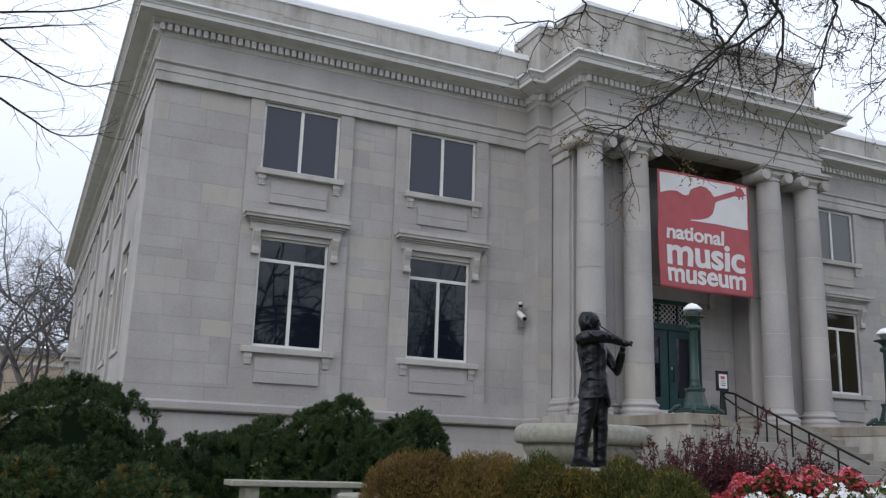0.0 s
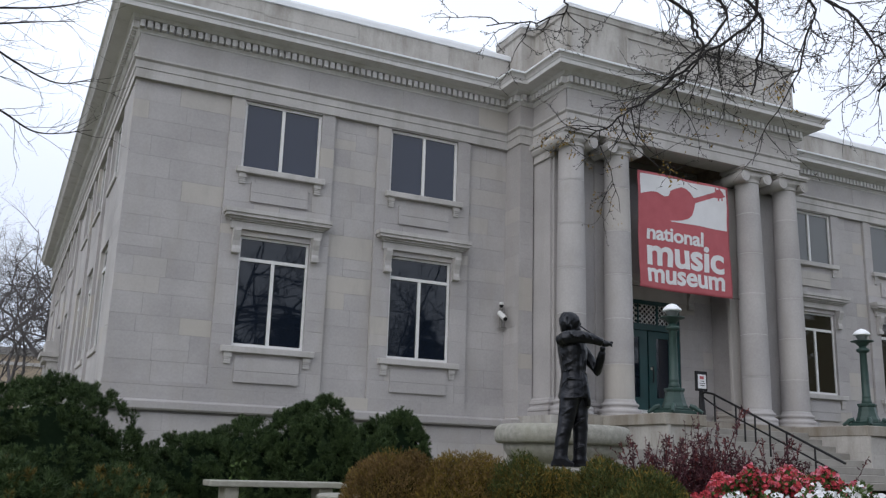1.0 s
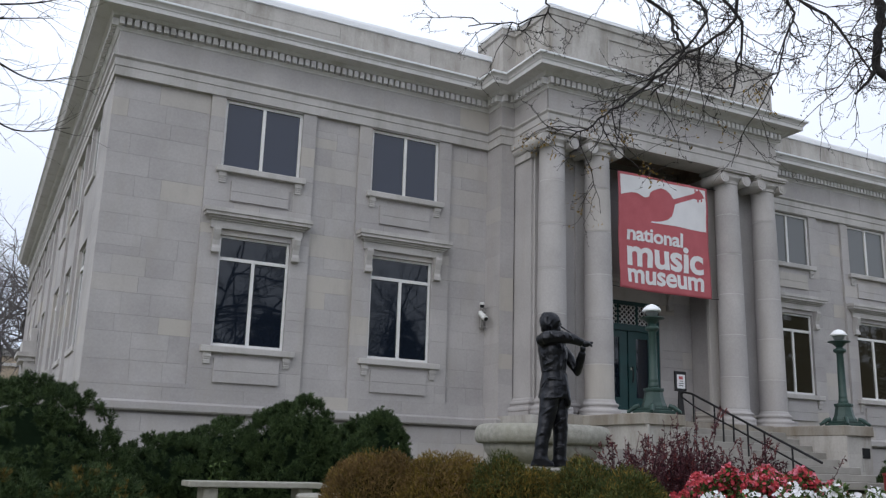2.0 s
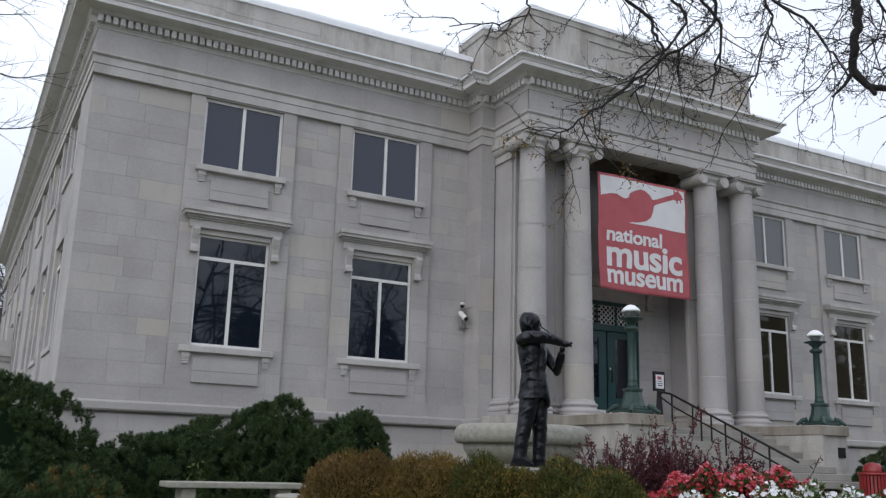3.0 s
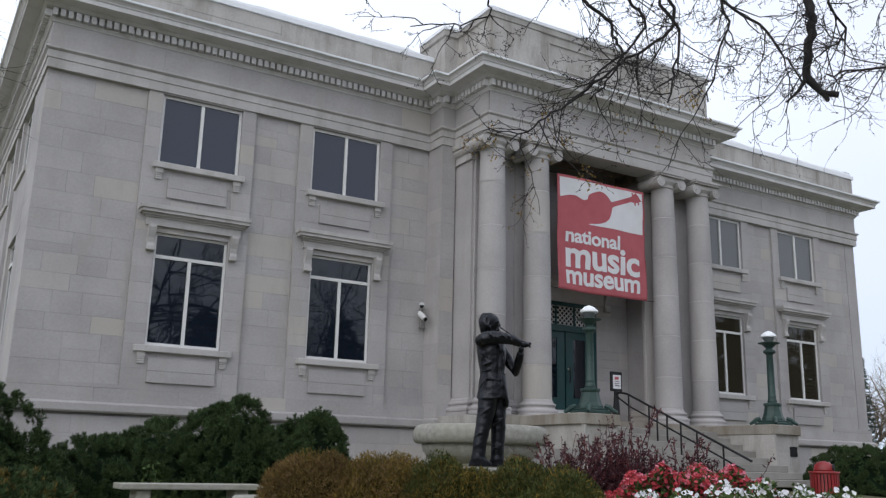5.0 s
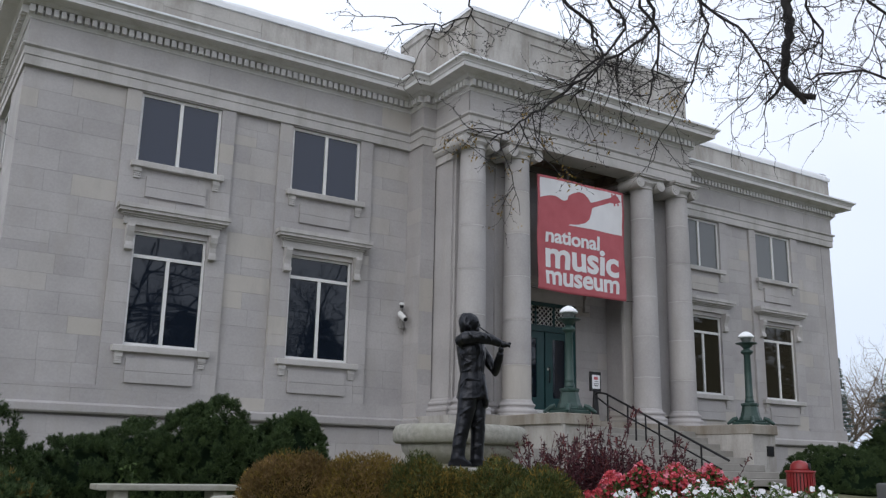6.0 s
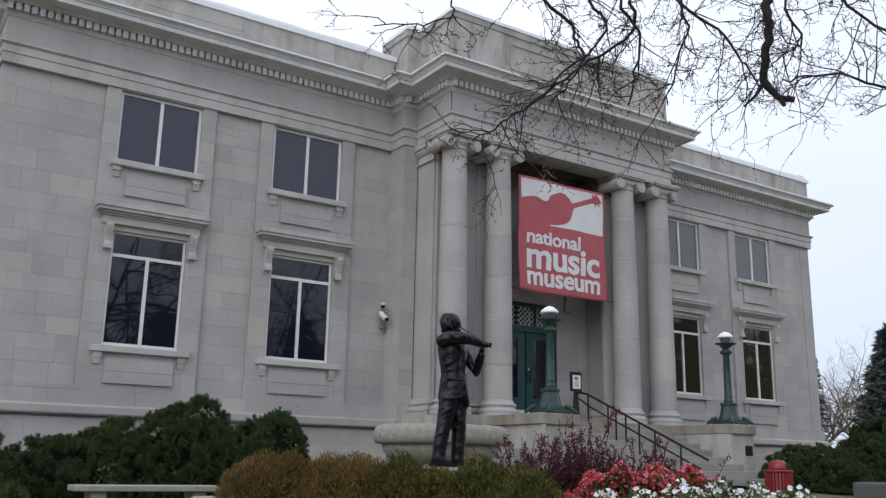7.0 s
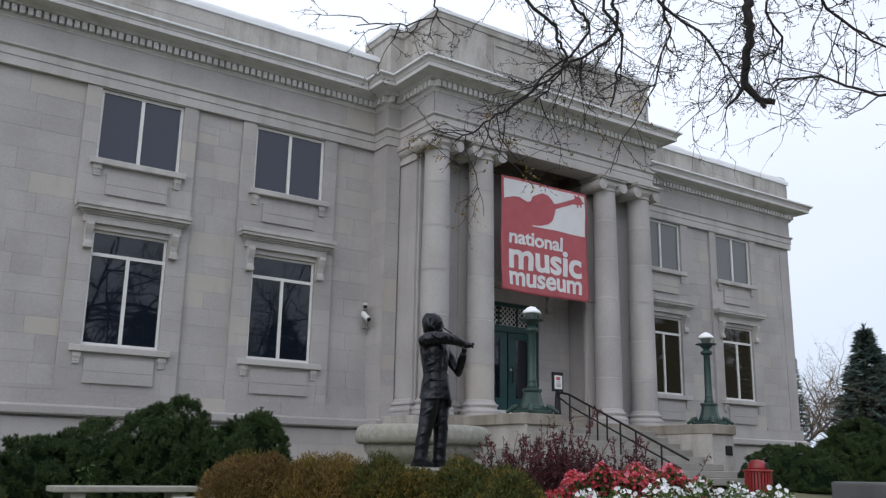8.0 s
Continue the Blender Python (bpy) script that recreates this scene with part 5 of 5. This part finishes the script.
def purple_plant(x, y, top_h, label, spikes, spread):
    """Dark red plume plant: crooked forking stems with narrow leaves, some tipped with a thin plume."""
    ob = thing("purple_plume_plant", base_at(x, y), label, "plant", "purple plume plants")
    hgt = EYE + top_h - ground_z(x, y)
    tw = Twigs()
    lb, lw, ll, pb, pw, pl = [], [], [], [], [], []
    for i in range(spikes):
        a, r = prng.uniform(0, 6.28), spread * math.sqrt(prng.uniform())
        h = hgt * prng.uniform(0.55, 1.0) * (1.0 if prng.uniform() < 0.3 else 0.82)
        pts = [np.array([math.cos(a) * r * 0.4, math.sin(a) * r * 0.4, 0.0])]
        w = unit(np.array([math.cos(a) * r * 0.8, math.sin(a) * r * 0.8, hgt]) + prng.normal(size=3) * 0.06)
        for k in range(7):
            w = unit(w + prng.normal(size=3) * 0.13 + np.array([0, 0, 0.06]))
            pts.append(pts[-1] + w * h / 7)
        pts = np.array(pts)
        tw.bar(pts, np.linspace(0.006, 0.002, 8), 4)
        ends = [pts]
        for _ in range(2):
            j = prng.integers(3, 6)
            q = [pts[j]]
            w2 = unit(w + prng.normal(size=3) * 0.55)
            for k in range(3):
                w2 = unit(w2 + prng.normal(size=3) * 0.12 + np.array([0, 0, 0.2]))
                q.append(q[-1] + w2 * h * 0.09)
            tw.bar(np.array(q), np.linspace(0.0035, 0.0015, 4), 3)
            ends.append(np.array(q))
        for line in ends:
            n = len(line) - 1
            for _ in range(44 if line is pts else 24):
                t = prng.uniform(0.25, 1.0) * n
                k = min(n - 1, int(t))
                lb.append(line[k] + (line[k + 1] - line[k]) * (t - k))
                lw.append(prng.normal(size=3) + np.array([0, 0, 0.35]))
                ll.append(prng.uniform(0.02, 0.052))
            if prng.uniform() < 0.4:
                d = unit(line[-1] - line[-2])
                for _ in range(26):
                    pb.append(line[-1] - d * prng.uniform(0, 0.11))
                    pw.append(d + prng.normal(size=3) * 0.35)
                    pl.append(prng.uniform(0.014, 0.028))
    tw.done("stem", PURPLE, ob)
    v, f = leaves(np.array(lb), unit(np.array(lw)), np.array(ll), np.array(ll) * 0.36)
    raw_mesh("foliage", v, f, PURPLE, ob)
    v, f = leaves(np.array(pb), unit(np.array(pw)), np.array(pl), np.array(pl) * 0.4)
    raw_mesh("plume", v, f, PLUME, ob)


purple_plant(5.62, 6.78, 0.62, "tall purple-red plume plant in the flower bed", 66, 0.40)
purple_plant(5.86, 6.50, 0.70, "tall purple-red plume plant in the flower bed", 70, 0.36)
purple_plant(6.15, 6.25, 0.52, "tall purple-red plume plant in the flower bed", 56, 0.36)
purple_plant(6.42, 6.02, 0.44, "faded purple-red plume plant in the flower bed", 44, 0.34)


# ---------- bare trees ----------
def smooth_line(pts, n):
    """A rounded line through points (Catmull-Rom)."""
    P = [np.asarray(p, float) for p in pts]
    P = [2 * P[0] - P[1]] + P + [2 * P[-1] - P[-2]]
    out = []
    for i in range(1, len(P) - 2):
        for k in range(n):
            t = k / n
            out.append(0.5 * ((2 * P[i]) + (P[i + 1] - P[i - 1]) * t + (2 * P[i - 1] - 5 * P[i] + 4 * P[i + 1] - P[i + 2]) * t * t + (3 * P[i] - P[i - 1] - 3 * P[i + 1] + P[i + 2]) * t ** 3))
    out.append(P[-2])
    return np.array(out)


def grow(tw, start, way, length, radius, depth, droop, kids, bend=0.35, leaf=None, seg=4, ratio=0.55, thin=0.6, spurs=False):
    """A crooked twig with smaller ones along it."""
    n = 6
    pts = [np.asarray(start, float)]
    w = unit(np.asarray(way, float))
    for i in range(n):
        w = unit(w + prng.normal(size=3) * bend * 0.5 + np.array([0, 0, droop]) * 0.12)
        pts.append(pts[-1] + w * length / n)
    pts = np.array(pts)
    rad = radius * np.linspace(1, 0.35, n + 1)
    tw.bar(pts, rad, seg if radius > 0.004 else 3)
    if spurs:                              # short knobby side shoots
        for q in pts[1:]:
            if prng.uniform() < 0.35:
                o = unit(prng.normal(size=3)) * prng.uniform(0.012, 0.03)
                tw.bar(np.array([q, q + o]), [0.0032, 0.0026], 3)
    if leaf is not None and depth <= 1:
        for q in pts[2:]:
            if prng.uniform() < 0.25:
                leaf.append(q)
    if depth <= 0:
        return
    for _ in range(kids):
        t = prng.uniform(0.12, 1.0)
        i = min(n - 1, int(t * n))
        p = pts[i] + (pts[i + 1] - pts[i]) * (t * n - i)
        d = unit(pts[i + 1] - pts[i])
        nw = unit(d * 0.7 + unit(np.cross(d, prng.normal(size=3))) * prng.uniform(0.5, 1.1))
        grow(tw, p, nw, length * ratio * prng.uniform(0.6, 1.25), max(0.0014, radius * thin), depth - 1, droop, kids, bend, leaf, seg, ratio, thin, spurs)


def bare_tree(name, x, y, hgt, label, spread=0.5, levels=4, kids=5, seed_turn=0.0, mat=None):
    ob = thing(name, base_at(x, y), label, "tree", "bare trees")
    mat = mat or GREY_BARK
    r0 = hgt * 0.018
    trunk = Twigs()
    fork = hgt * 0.3
    trunk.bar(smooth_line(((0, 0, 0), (0.05 * r0, 0, fork * 0.5), (0.1, 0.05, fork)), 4), np.linspace(r0 * 1.3, r0, 9), 10)
    trunk.done("trunk", mat, ob)
    tw = Twigs()
    for i in range(6):
        a = seed_turn + i * 1.05 + prng.uniform(-0.3, 0.3)
        up = prng.uniform(0.75, 1.5)
        grow(tw, (0.05, 0.02, fork * prng.uniform(0.7, 1.0)), (math.cos(a) * spread * 1.6, math.sin(a) * spread * 1.6, up), hgt * prng.uniform(0.5, 0.68), r0 * 0.55, levels - 1, 0.15, kids, 0.42, None, 4, 0.55, 0.42)
    tw.done("crown", mat, ob, "bare leafless crown")
    return ob


# near tree to the right: hanging limbs over the view
near = thing("bare_tree", (12.7, 1.2, ground_z(12.7, 1.2)), "nearly leafless dark tree with hanging twigs and a cut stub", "tree")
gz = ground_z(12.7, 1.2)
O = np.array([12.7, 1.2, gz])
tr = Twigs()
tr.bar(smooth_line(((0, 0, -0.05), (0.02, 0.0, 2.2), (-0.1, 0.1, 4.6), (-0.2, 0.15, 7.5)), 5), np.linspace(0.26, 0.11, 16), 12)
tr.done("trunk", BARK, near)
BOUGHS_LOW = (
    (0.041, ((5.79, 3.93, 5.56), (5.71, 4.05, 4.87), (5.70, 4.06, 4.48), (5.66, 4.11, 4.05))),
    (0.0105, ((5.32, 4.55, 5.18), (5.02, 4.88, 4.61), (4.68, 5.21, 4.28), (4.30, 5.52, 3.91), (4.03, 5.73, 3.69))),
    (0.011, ((6.39, 2.85, 4.6), (6.45, 2.7, 3.83), (6.18, 3.28, 3.83), (5.96, 3.66, 4.02), (5.74, 4.0, 4.06))),
    (0.012, ((5.20, 4.69, 5.10), (5.08, 4.82, 4.50), (4.99, 4.91, 3.96))),
    (0.012, ((4.74, 5.15, 5.21), (4.68, 5.20, 4.64), (4.73, 5.16, 4.38), (4.54, 5.33, 4.03))),
    (0.008, ((4.30, 5.52, 5.18), (3.84, 5.86, 4.80), (3.31, 6.17, 4.69))),
)
BOUGHS_HIGH = (
    (0.010, ((6.06, 3.50, 4.94), (6.13, 3.37, 4.33), (6.31, 3.03, 4.02))),
    (0.011, ((5.38, 4.48, 5.11), (5.52, 4.31, 4.48), (5.64, 4.14, 4.01))),
    (0.009, ((5.91, 3.75, 4.90), (5.84, 3.87, 4.39), (5.70, 4.05, 4.20))),
    (0.010, ((5.52, 4.31, 5.03), (5.31, 4.56, 4.56), (5.20, 4.68, 3.94))),
    (0.012, ((5.01, 4.89, 5.13), (4.87, 5.03, 4.62), (4.40, 5.45, 3.99))),
)
yellow = []
for r, pts in BOUGHS_LOW + BOUGHS_HIGH:
    limb = Twigs()
    first = np.array(pts[0])
    root = np.array([12.55, 1.32, gz + prng.uniform(5.2, 6.8)])
    line = smooth_line([root, root * 0.5 + first * 0.5 + np.array([0, 0, 0.9])] + [np.array(p) for p in pts], 7) - O
    line[1:-1] += prng.normal(size=line[1:-1].shape) * 0.012
    limb.bar(line, np.linspace(r * (1.9 if r < 0.04 else 1.25), r * 0.6 if r < 0.04 else r * 0.78, len(line)), 8)
    if r > 0.04:
        end = line[-1]
        limb.bar(np.array([end, end + (0.06, -0.08, -0.14), end + (0.13, -0.17, -0.17)]), [0.034, 0.026, 0.024], 8)
        limb.bar(np.array([end + (0.07, -0.09, -0.15), end + (0.08, -0.11, -0.21)]), [0.024, 0.016], 8)
        limb.bar(np.array([end, end + (-0.04, 0.05, -0.1), end + (-0.09, 0.13, -0.18)]), [0.02, 0.014, 0.008], 6)
    for i in range(len(line) - 1):
        if i < 11:
            continue
        d = unit(line[i + 1] - line[i])
        for _ in range(1):
            if prng.uniform() < (0.16 if r < 0.04 else 0.5):
                continue
            nw = unit(d * 0.5 + unit(np.cross(d, prng.normal(size=3))) * 0.9 + np.array([0, 0, -0.1]))
            grow(limb, line[i], nw, prng.uniform(0.28, 0.72), 0.0058, 2, 0.0, 3, 0.42, yellow if r < 0.02 else None, 5, spurs=True)
    limb.done("limb", BARK, near)
yl = np.array(yellow)
pick = (yl[:, 0] + O[0] < 5.15) & (yl[:, 2] + O[2] < 3.98)
yl = yl[pick][:150]
v, f = leaves(np.repeat(yl, 2, 0) + prng.normal(size=(len(yl) * 2, 3)) * 0.02, unit(prng.normal(size=(len(yl) * 2, 3)) + np.array([0, 0, -0.8])), prng.uniform(0.022, 0.042, len(yl) * 2), prng.uniform(0.009, 0.016, len(yl) * 2))
raw_mesh("autumn_leaves", v, f, LEAF_YELLOW, near, "last small yellow leaves")

# near tree to the left: a few long sweeping twigs
left = thing("bare_tree", (-3.4, 7.2, ground_z(-3.4, 7.2)), "leafless tree with long thin upcurving branches", "tree")
O2 = np.array([-3.4, 7.2, ground_z(-3.4, 7.2)])
tr = Twigs()
tr.bar(smooth_line(((0, 0, -0.05), (0.0, 0.0, 2.5), (0.1, 0.0, 5.5), (0.2, 0, 8.0)), 5), np.linspace(0.2, 0.08, 16), 12)
tr.done("trunk", BARK, left)
for r, pts in ((0.0105, ((-1.05, 7.93, 4.60), (-0.30, 7.99, 4.76), (0.14, 8.0, 4.91), (0.5, 7.98, 5.12))),
               (0.0105, ((-1.01, 7.94, 4.66), (-0.25, 8.0, 4.30), (0.12, 8.0, 4.17), (0.42, 7.99, 4.27))),
               (0.0105, ((-0.95, 7.94, 4.13), (-0.28, 8.0, 3.84), (0.04, 8.0, 3.70), (0.45, 7.99, 3.80))),
               (0.010, ((-1.03, 7.93, 4.40), (-0.5, 7.97, 4.55), (-0.1, 7.99, 4.68), (0.2, 7.99, 4.76))),
               (0.009, ((-1.0, 7.95, 4.02), (-0.45, 7.97, 4.12), (-0.15, 7.99, 4.11)))):
    limb = Twigs()
    first = np.array(pts[0])
    root = np.array([-3.25, 7.2, O2[2] + first[2] - 0.8])
    line = smooth_line([root, (root + first) / 2 + np.array([0, 0, 0.25])] + [np.array(p) for p in pts], 7) - O2
    limb.bar(line, np.linspace(r * 1.9, r * 0.25, len(line)), 7)
    for i in range(9, len(line) - 2):
        if prng.uniform() < 0.75:
            d = unit(line[i + 1] - line[i])
            nw = unit(d * 0.9 + unit(np.cross(d, prng.normal(size=3))) * 0.6)
            grow(limb, line[i], nw, prng.uniform(0.2, 0.5), r * 0.3, 1, 0.25, 2, 0.3, None, 4)
    limb.done("limb", BARK, left)

# far trees
bare_tree("bare_tree", 3.0, 58.0, 15.0, "bare grey tree in front of a beige building", 0.45, 5, 5, 0.4)
bare_tree("bare_tree", -1.5, 64.0, 16.0, "bare grey tree in front of a beige building", 0.5, 5, 5, 1.4)
bare_tree("bare_tree", 0.2, 50.0, 10.0, "bare grey tree in front of a beige building", 0.55, 5, 5, 2.4)
TAN_BARK = surface("tan_twigs", (0.10, 0.075, 0.055), (0.2, 0.155, 0.11), 0.9, big=3, fine=30, relief=0.2)
for i, (x, y, h) in enumerate(((62, 42, 9.5), (66, 44.5, 9), (70, 44, 10), (78, 45, 9))):
    bare_tree("bare_tree", x, y, h, "bare tan autumn tree beyond the museum", 0.55, 4, 6, i * 0.9, TAN_BARK)


def spruce(x, y, hgt, half, label, layers=22, per=26):
    ob = thing("spruce_tree", base_at(x, y), label, "tree", "evergreen trees beyond the lawn")
    t = Twigs()
    t.bar(np.array([(0, 0, 0), (0, 0, hgt * 0.5), (0, 0, hgt)]), [hgt * 0.018, hgt * 0.01, 0.01], 8)
    t.done("trunk", GREY_BARK, ob)
    base, way, ln = [], [], []
    for i in range(layers):
        f = i / (layers - 1)
        rr = half * (1 - f) ** 0.9 + 0.03
        n = max(6, int(per * (1 - 0.6 * f)))
        for k in range(n):
            z = hgt * min(0.99, 0.06 + 0.94 * (f + prng.uniform(-0.7, 0.7) / layers))
            a = prng.uniform(0, 6.28)
            L = rr * prng.uniform(0.7, 1.12)
            d = np.array([math.cos(a), math.sin(a), 0.0])
            m = 44
            s = prng.uniform(0.15, 1.0, m)
            q = d * (s * L)[:, None] + np.array([0, 0, z]) + np.array([0, 0, 1.0]) * (-0.28 * L * s + 0.2 * L * s * s)[:, None]
            w = unit(d + np.cross(d, (0, 0, 1)) * prng.normal(size=(m, 1)) * 0.8 + np.array([0, 0, 1]) * prng.normal(size=(m, 1)) * 0.35 - np.array([0, 0, 0.15]))
            base.append(q), way.append(w), ln.append(prng.uniform(0.25, 0.6, m) * half / 3)
    m = 90                                 # the leading shoot
    base.append(np.stack([np.zeros(m), np.zeros(m), prng.uniform(0.9, 1.03, m) * hgt], 1))
    way.append(unit(prng.normal(size=(m, 3)) * 0.5 + np.array([0, 0, 1.0]))), ln.append(prng.uniform(0.15, 0.4, m) * half / 3)
    base, way, ln = np.concatenate(base), np.concatenate(way), np.concatenate(ln)
    v, f = blades(base, way, ln, ln * 0.24)
    raw_mesh("crown", v, f, SPRUCE, ob)
    return ob


spruce(65.2, 38.2, 10.9, 4.0, "tall blue-green spruce tree with drooping boughs", 26, 34)
spruce(73.0, 41.5, 10.0, 3.4, "tall blue-green spruce tree with drooping boughs")
spruce(57.6, 39.2, 8.2, 1.1, "slender dark evergreen tree beyond the museum", 22, 20)
# the street trees across the lawn, which the window panes mirror
STREET = "bare grey street tree across the lawn"
street = [bare_tree("bare_tree", 14, -26, 18, STREET, 0.6, 5, 5, 0.0, BARK), bare_tree("bare_tree", 29, -27, 17, STREET, 0.55, 5, 5, 0.7, BARK)]
for i, (x, y, k) in enumerate(((19, -29, 0.95), (24, -31, 1.05), (34, -25, 0.92), (45, -28, 1.0), (57, -26, 0.95), (72, -30, 1.05))):
    copy_thing(street[i % 2], Matrix.Translation(base_at(x, y)) @ Matrix.Rotation(1.3 * i + 0.8, 4, "Z") @ Matrix.Scale(k, 4))
EVERGREEN = "dense evergreen tree across the lawn"
fir = spruce(9, -34, 12, 5.5, EVERGREEN, 18, 24)
for i, (x, y, k) in enumerate(((15, -36, 1.15), (21, -35, 1.05), (27, -37, 1.2), (33, -35, 1.1), (40, -37, 0.95), (50, -35, 0.9), (62, -37, 0.95), (76, -38, 1.0), (92, -38, 1.0))):
    copy_thing(fir, Matrix.Translation(base_at(x, y)) @ Matrix.Rotation(0.9 * i, 4, "Z") @ Matrix.Scale(k, 4))
for x, y, h, w in ((50, -6, 13, 6), (61, -13, 14, 6.5), (73, -17, 14, 6.5), (86, -20, 15, 7)):
    spruce(x, y, h, w, "dense evergreen tree across the lawn", 18, 24)
for i, (x, y, h) in enumerate(((46, -13, 15), (57, -9, 16), (68, -10, 16))):
    bare_tree("bare_tree", x, y, h, "bare grey street tree across the lawn", 0.6, 4, 5, i * 0.8, BARK)
weed = thing("weed", base_at(2.42, 9.75), "pale green self-sown weed behind the bench", "plant")
wt = Twigs()
wp, ww = [], []
for i in range(5):
    q = [np.array([0.03 * i - 0.06, 0.0, 0.0])]
    for k in range(6):
        q.append(q[-1] + np.array([prng.normal() * 0.02, prng.normal() * 0.02, (0.62 - 0.05 * i) / 6]))
        wp += [q[-1]] * 4
    wt.bar(np.array(q), np.linspace(0.005, 0.002, 7), 4)
wt.done("stem", FLOWER_LEAF, weed)
wp = np.array(wp)
v, f = leaves(wp, unit(prng.normal(size=wp.shape) + np.array([0, -0.3, 0.2])), prng.uniform(0.05, 0.09, len(wp)), prng.uniform(0.025, 0.045, len(wp)))
raw_mesh("foliage", v, f, FLOWER_LEAF, weed)

# ---------- stones of the walls, last ----------
wing_stones(wall_w, -1)
wing_stones(wall_e, 1)
edges = [0.0] + [x for c in SIDE_BAYS for x in (c - 1.18, c + 1.18)] + [29.3]
for i in range(len(edges) - 1):
    a, b = -edges[i + 1], -edges[i]
    if i % 2 == 0:
        ashlar(wall_s, a, b - (0.168 if i == 0 else 0), 1.30, 7.565, 0.004 if i == 0 else 0.075, course=0.686, turn=radians(-90), base=(-HALF, 0), long=(0.8, 1.6))
    else:
        c = (a + b) / 2
        hs = [(c - UP_W / 2, c + UP_W / 2, UP_B, UP_T), (c - LO_W / 2, c + LO_W / 2, LO_B, LO_T)]
        for h0, h1 in ((1.30, LO_B), (LO_B, LO_T), (LO_T, UP_B), (UP_B, 7.565)):
            ashlar(wall_s, a, b, h0, h1, 0.0, course=0.8, holes=hs, turn=radians(-90), base=(-HALF, 0), deep=0.12, long=(0.8, 1.6))
ashlar(wall_s, -29.3, 0.02, BAND_C, 1.30, -0.02, course=0.3, turn=radians(-90), base=(-HALF, 0), long=(1.5, 2.5), deep=0.14)
ashlar(wall_s, -29.3, 0, GROUND_H, 0.77, 0.0, course=0.6, turn=radians(-90), base=(-HALF, 0), long=(1.5, 2.5))
for p, s in ((quoin_w, -1), (quoin_e, 1)):
    a, b = sorted((s * PW, s * RES))
    ashlar(p, a, b, 1.0, SOFFIT + 0.02, RESV, long=(0.5, 0.6), deep=0.1)
ashlar(quoin_w, -0.12, 0.61, 1.0, SOFFIT + 0.02, 0.0, long=(0.7, 0.8), turn=radians(-90), base=(-RES, RESV + 0.61), deep=0.1)
ashlar(porch_wall, -PIER_IN, PIER_IN, FLOOR, 7.6, DOOR_V, long=(0.6, 1.1), holes=[(-1.0, 1.0, 1.2, 4.16)])
for c in (cheek_w, cheek_e):
    ashlar(c.children[1], -0.45, 0.45, 0.0, 1.13, -0.955, course=0.37, long=(0.3, 0.6), deep=0.05, me=attic_me)
    ashlar(c.children[1], -0.95, 1.05, 0.0, 1.13, -0.455, course=0.37, long=(0.5, 0.9), deep=0.05, turn=radians(-90), me=attic_me)
for a, b, f in ((-HALF - 0.024, -RES - 0.02, -0.024), (RES + 0.02, HALF + 0.024, -0.024), (-PW - 0.024, PW + 0.024, PV - 0.024)):
    ashlar(frieze, a, b, 8.012, 8.552, f, course=0.55, long=(1.3, 2.3), deep=0.04, g=0.004)
ashlar(parapets[0], -HALF - 0.046, -RES - 0.05, 9.305, 9.925, -0.048, course=0.62, long=(1.9, 2.6), deep=0.05, me=attic_me, g=0.009)
ashlar(parapets[1], RES + 0.05, HALF + 0.046, 9.305, 9.925, -0.048, course=0.62, long=(1.9, 2.6), deep=0.05, me=attic_me, g=0.009)
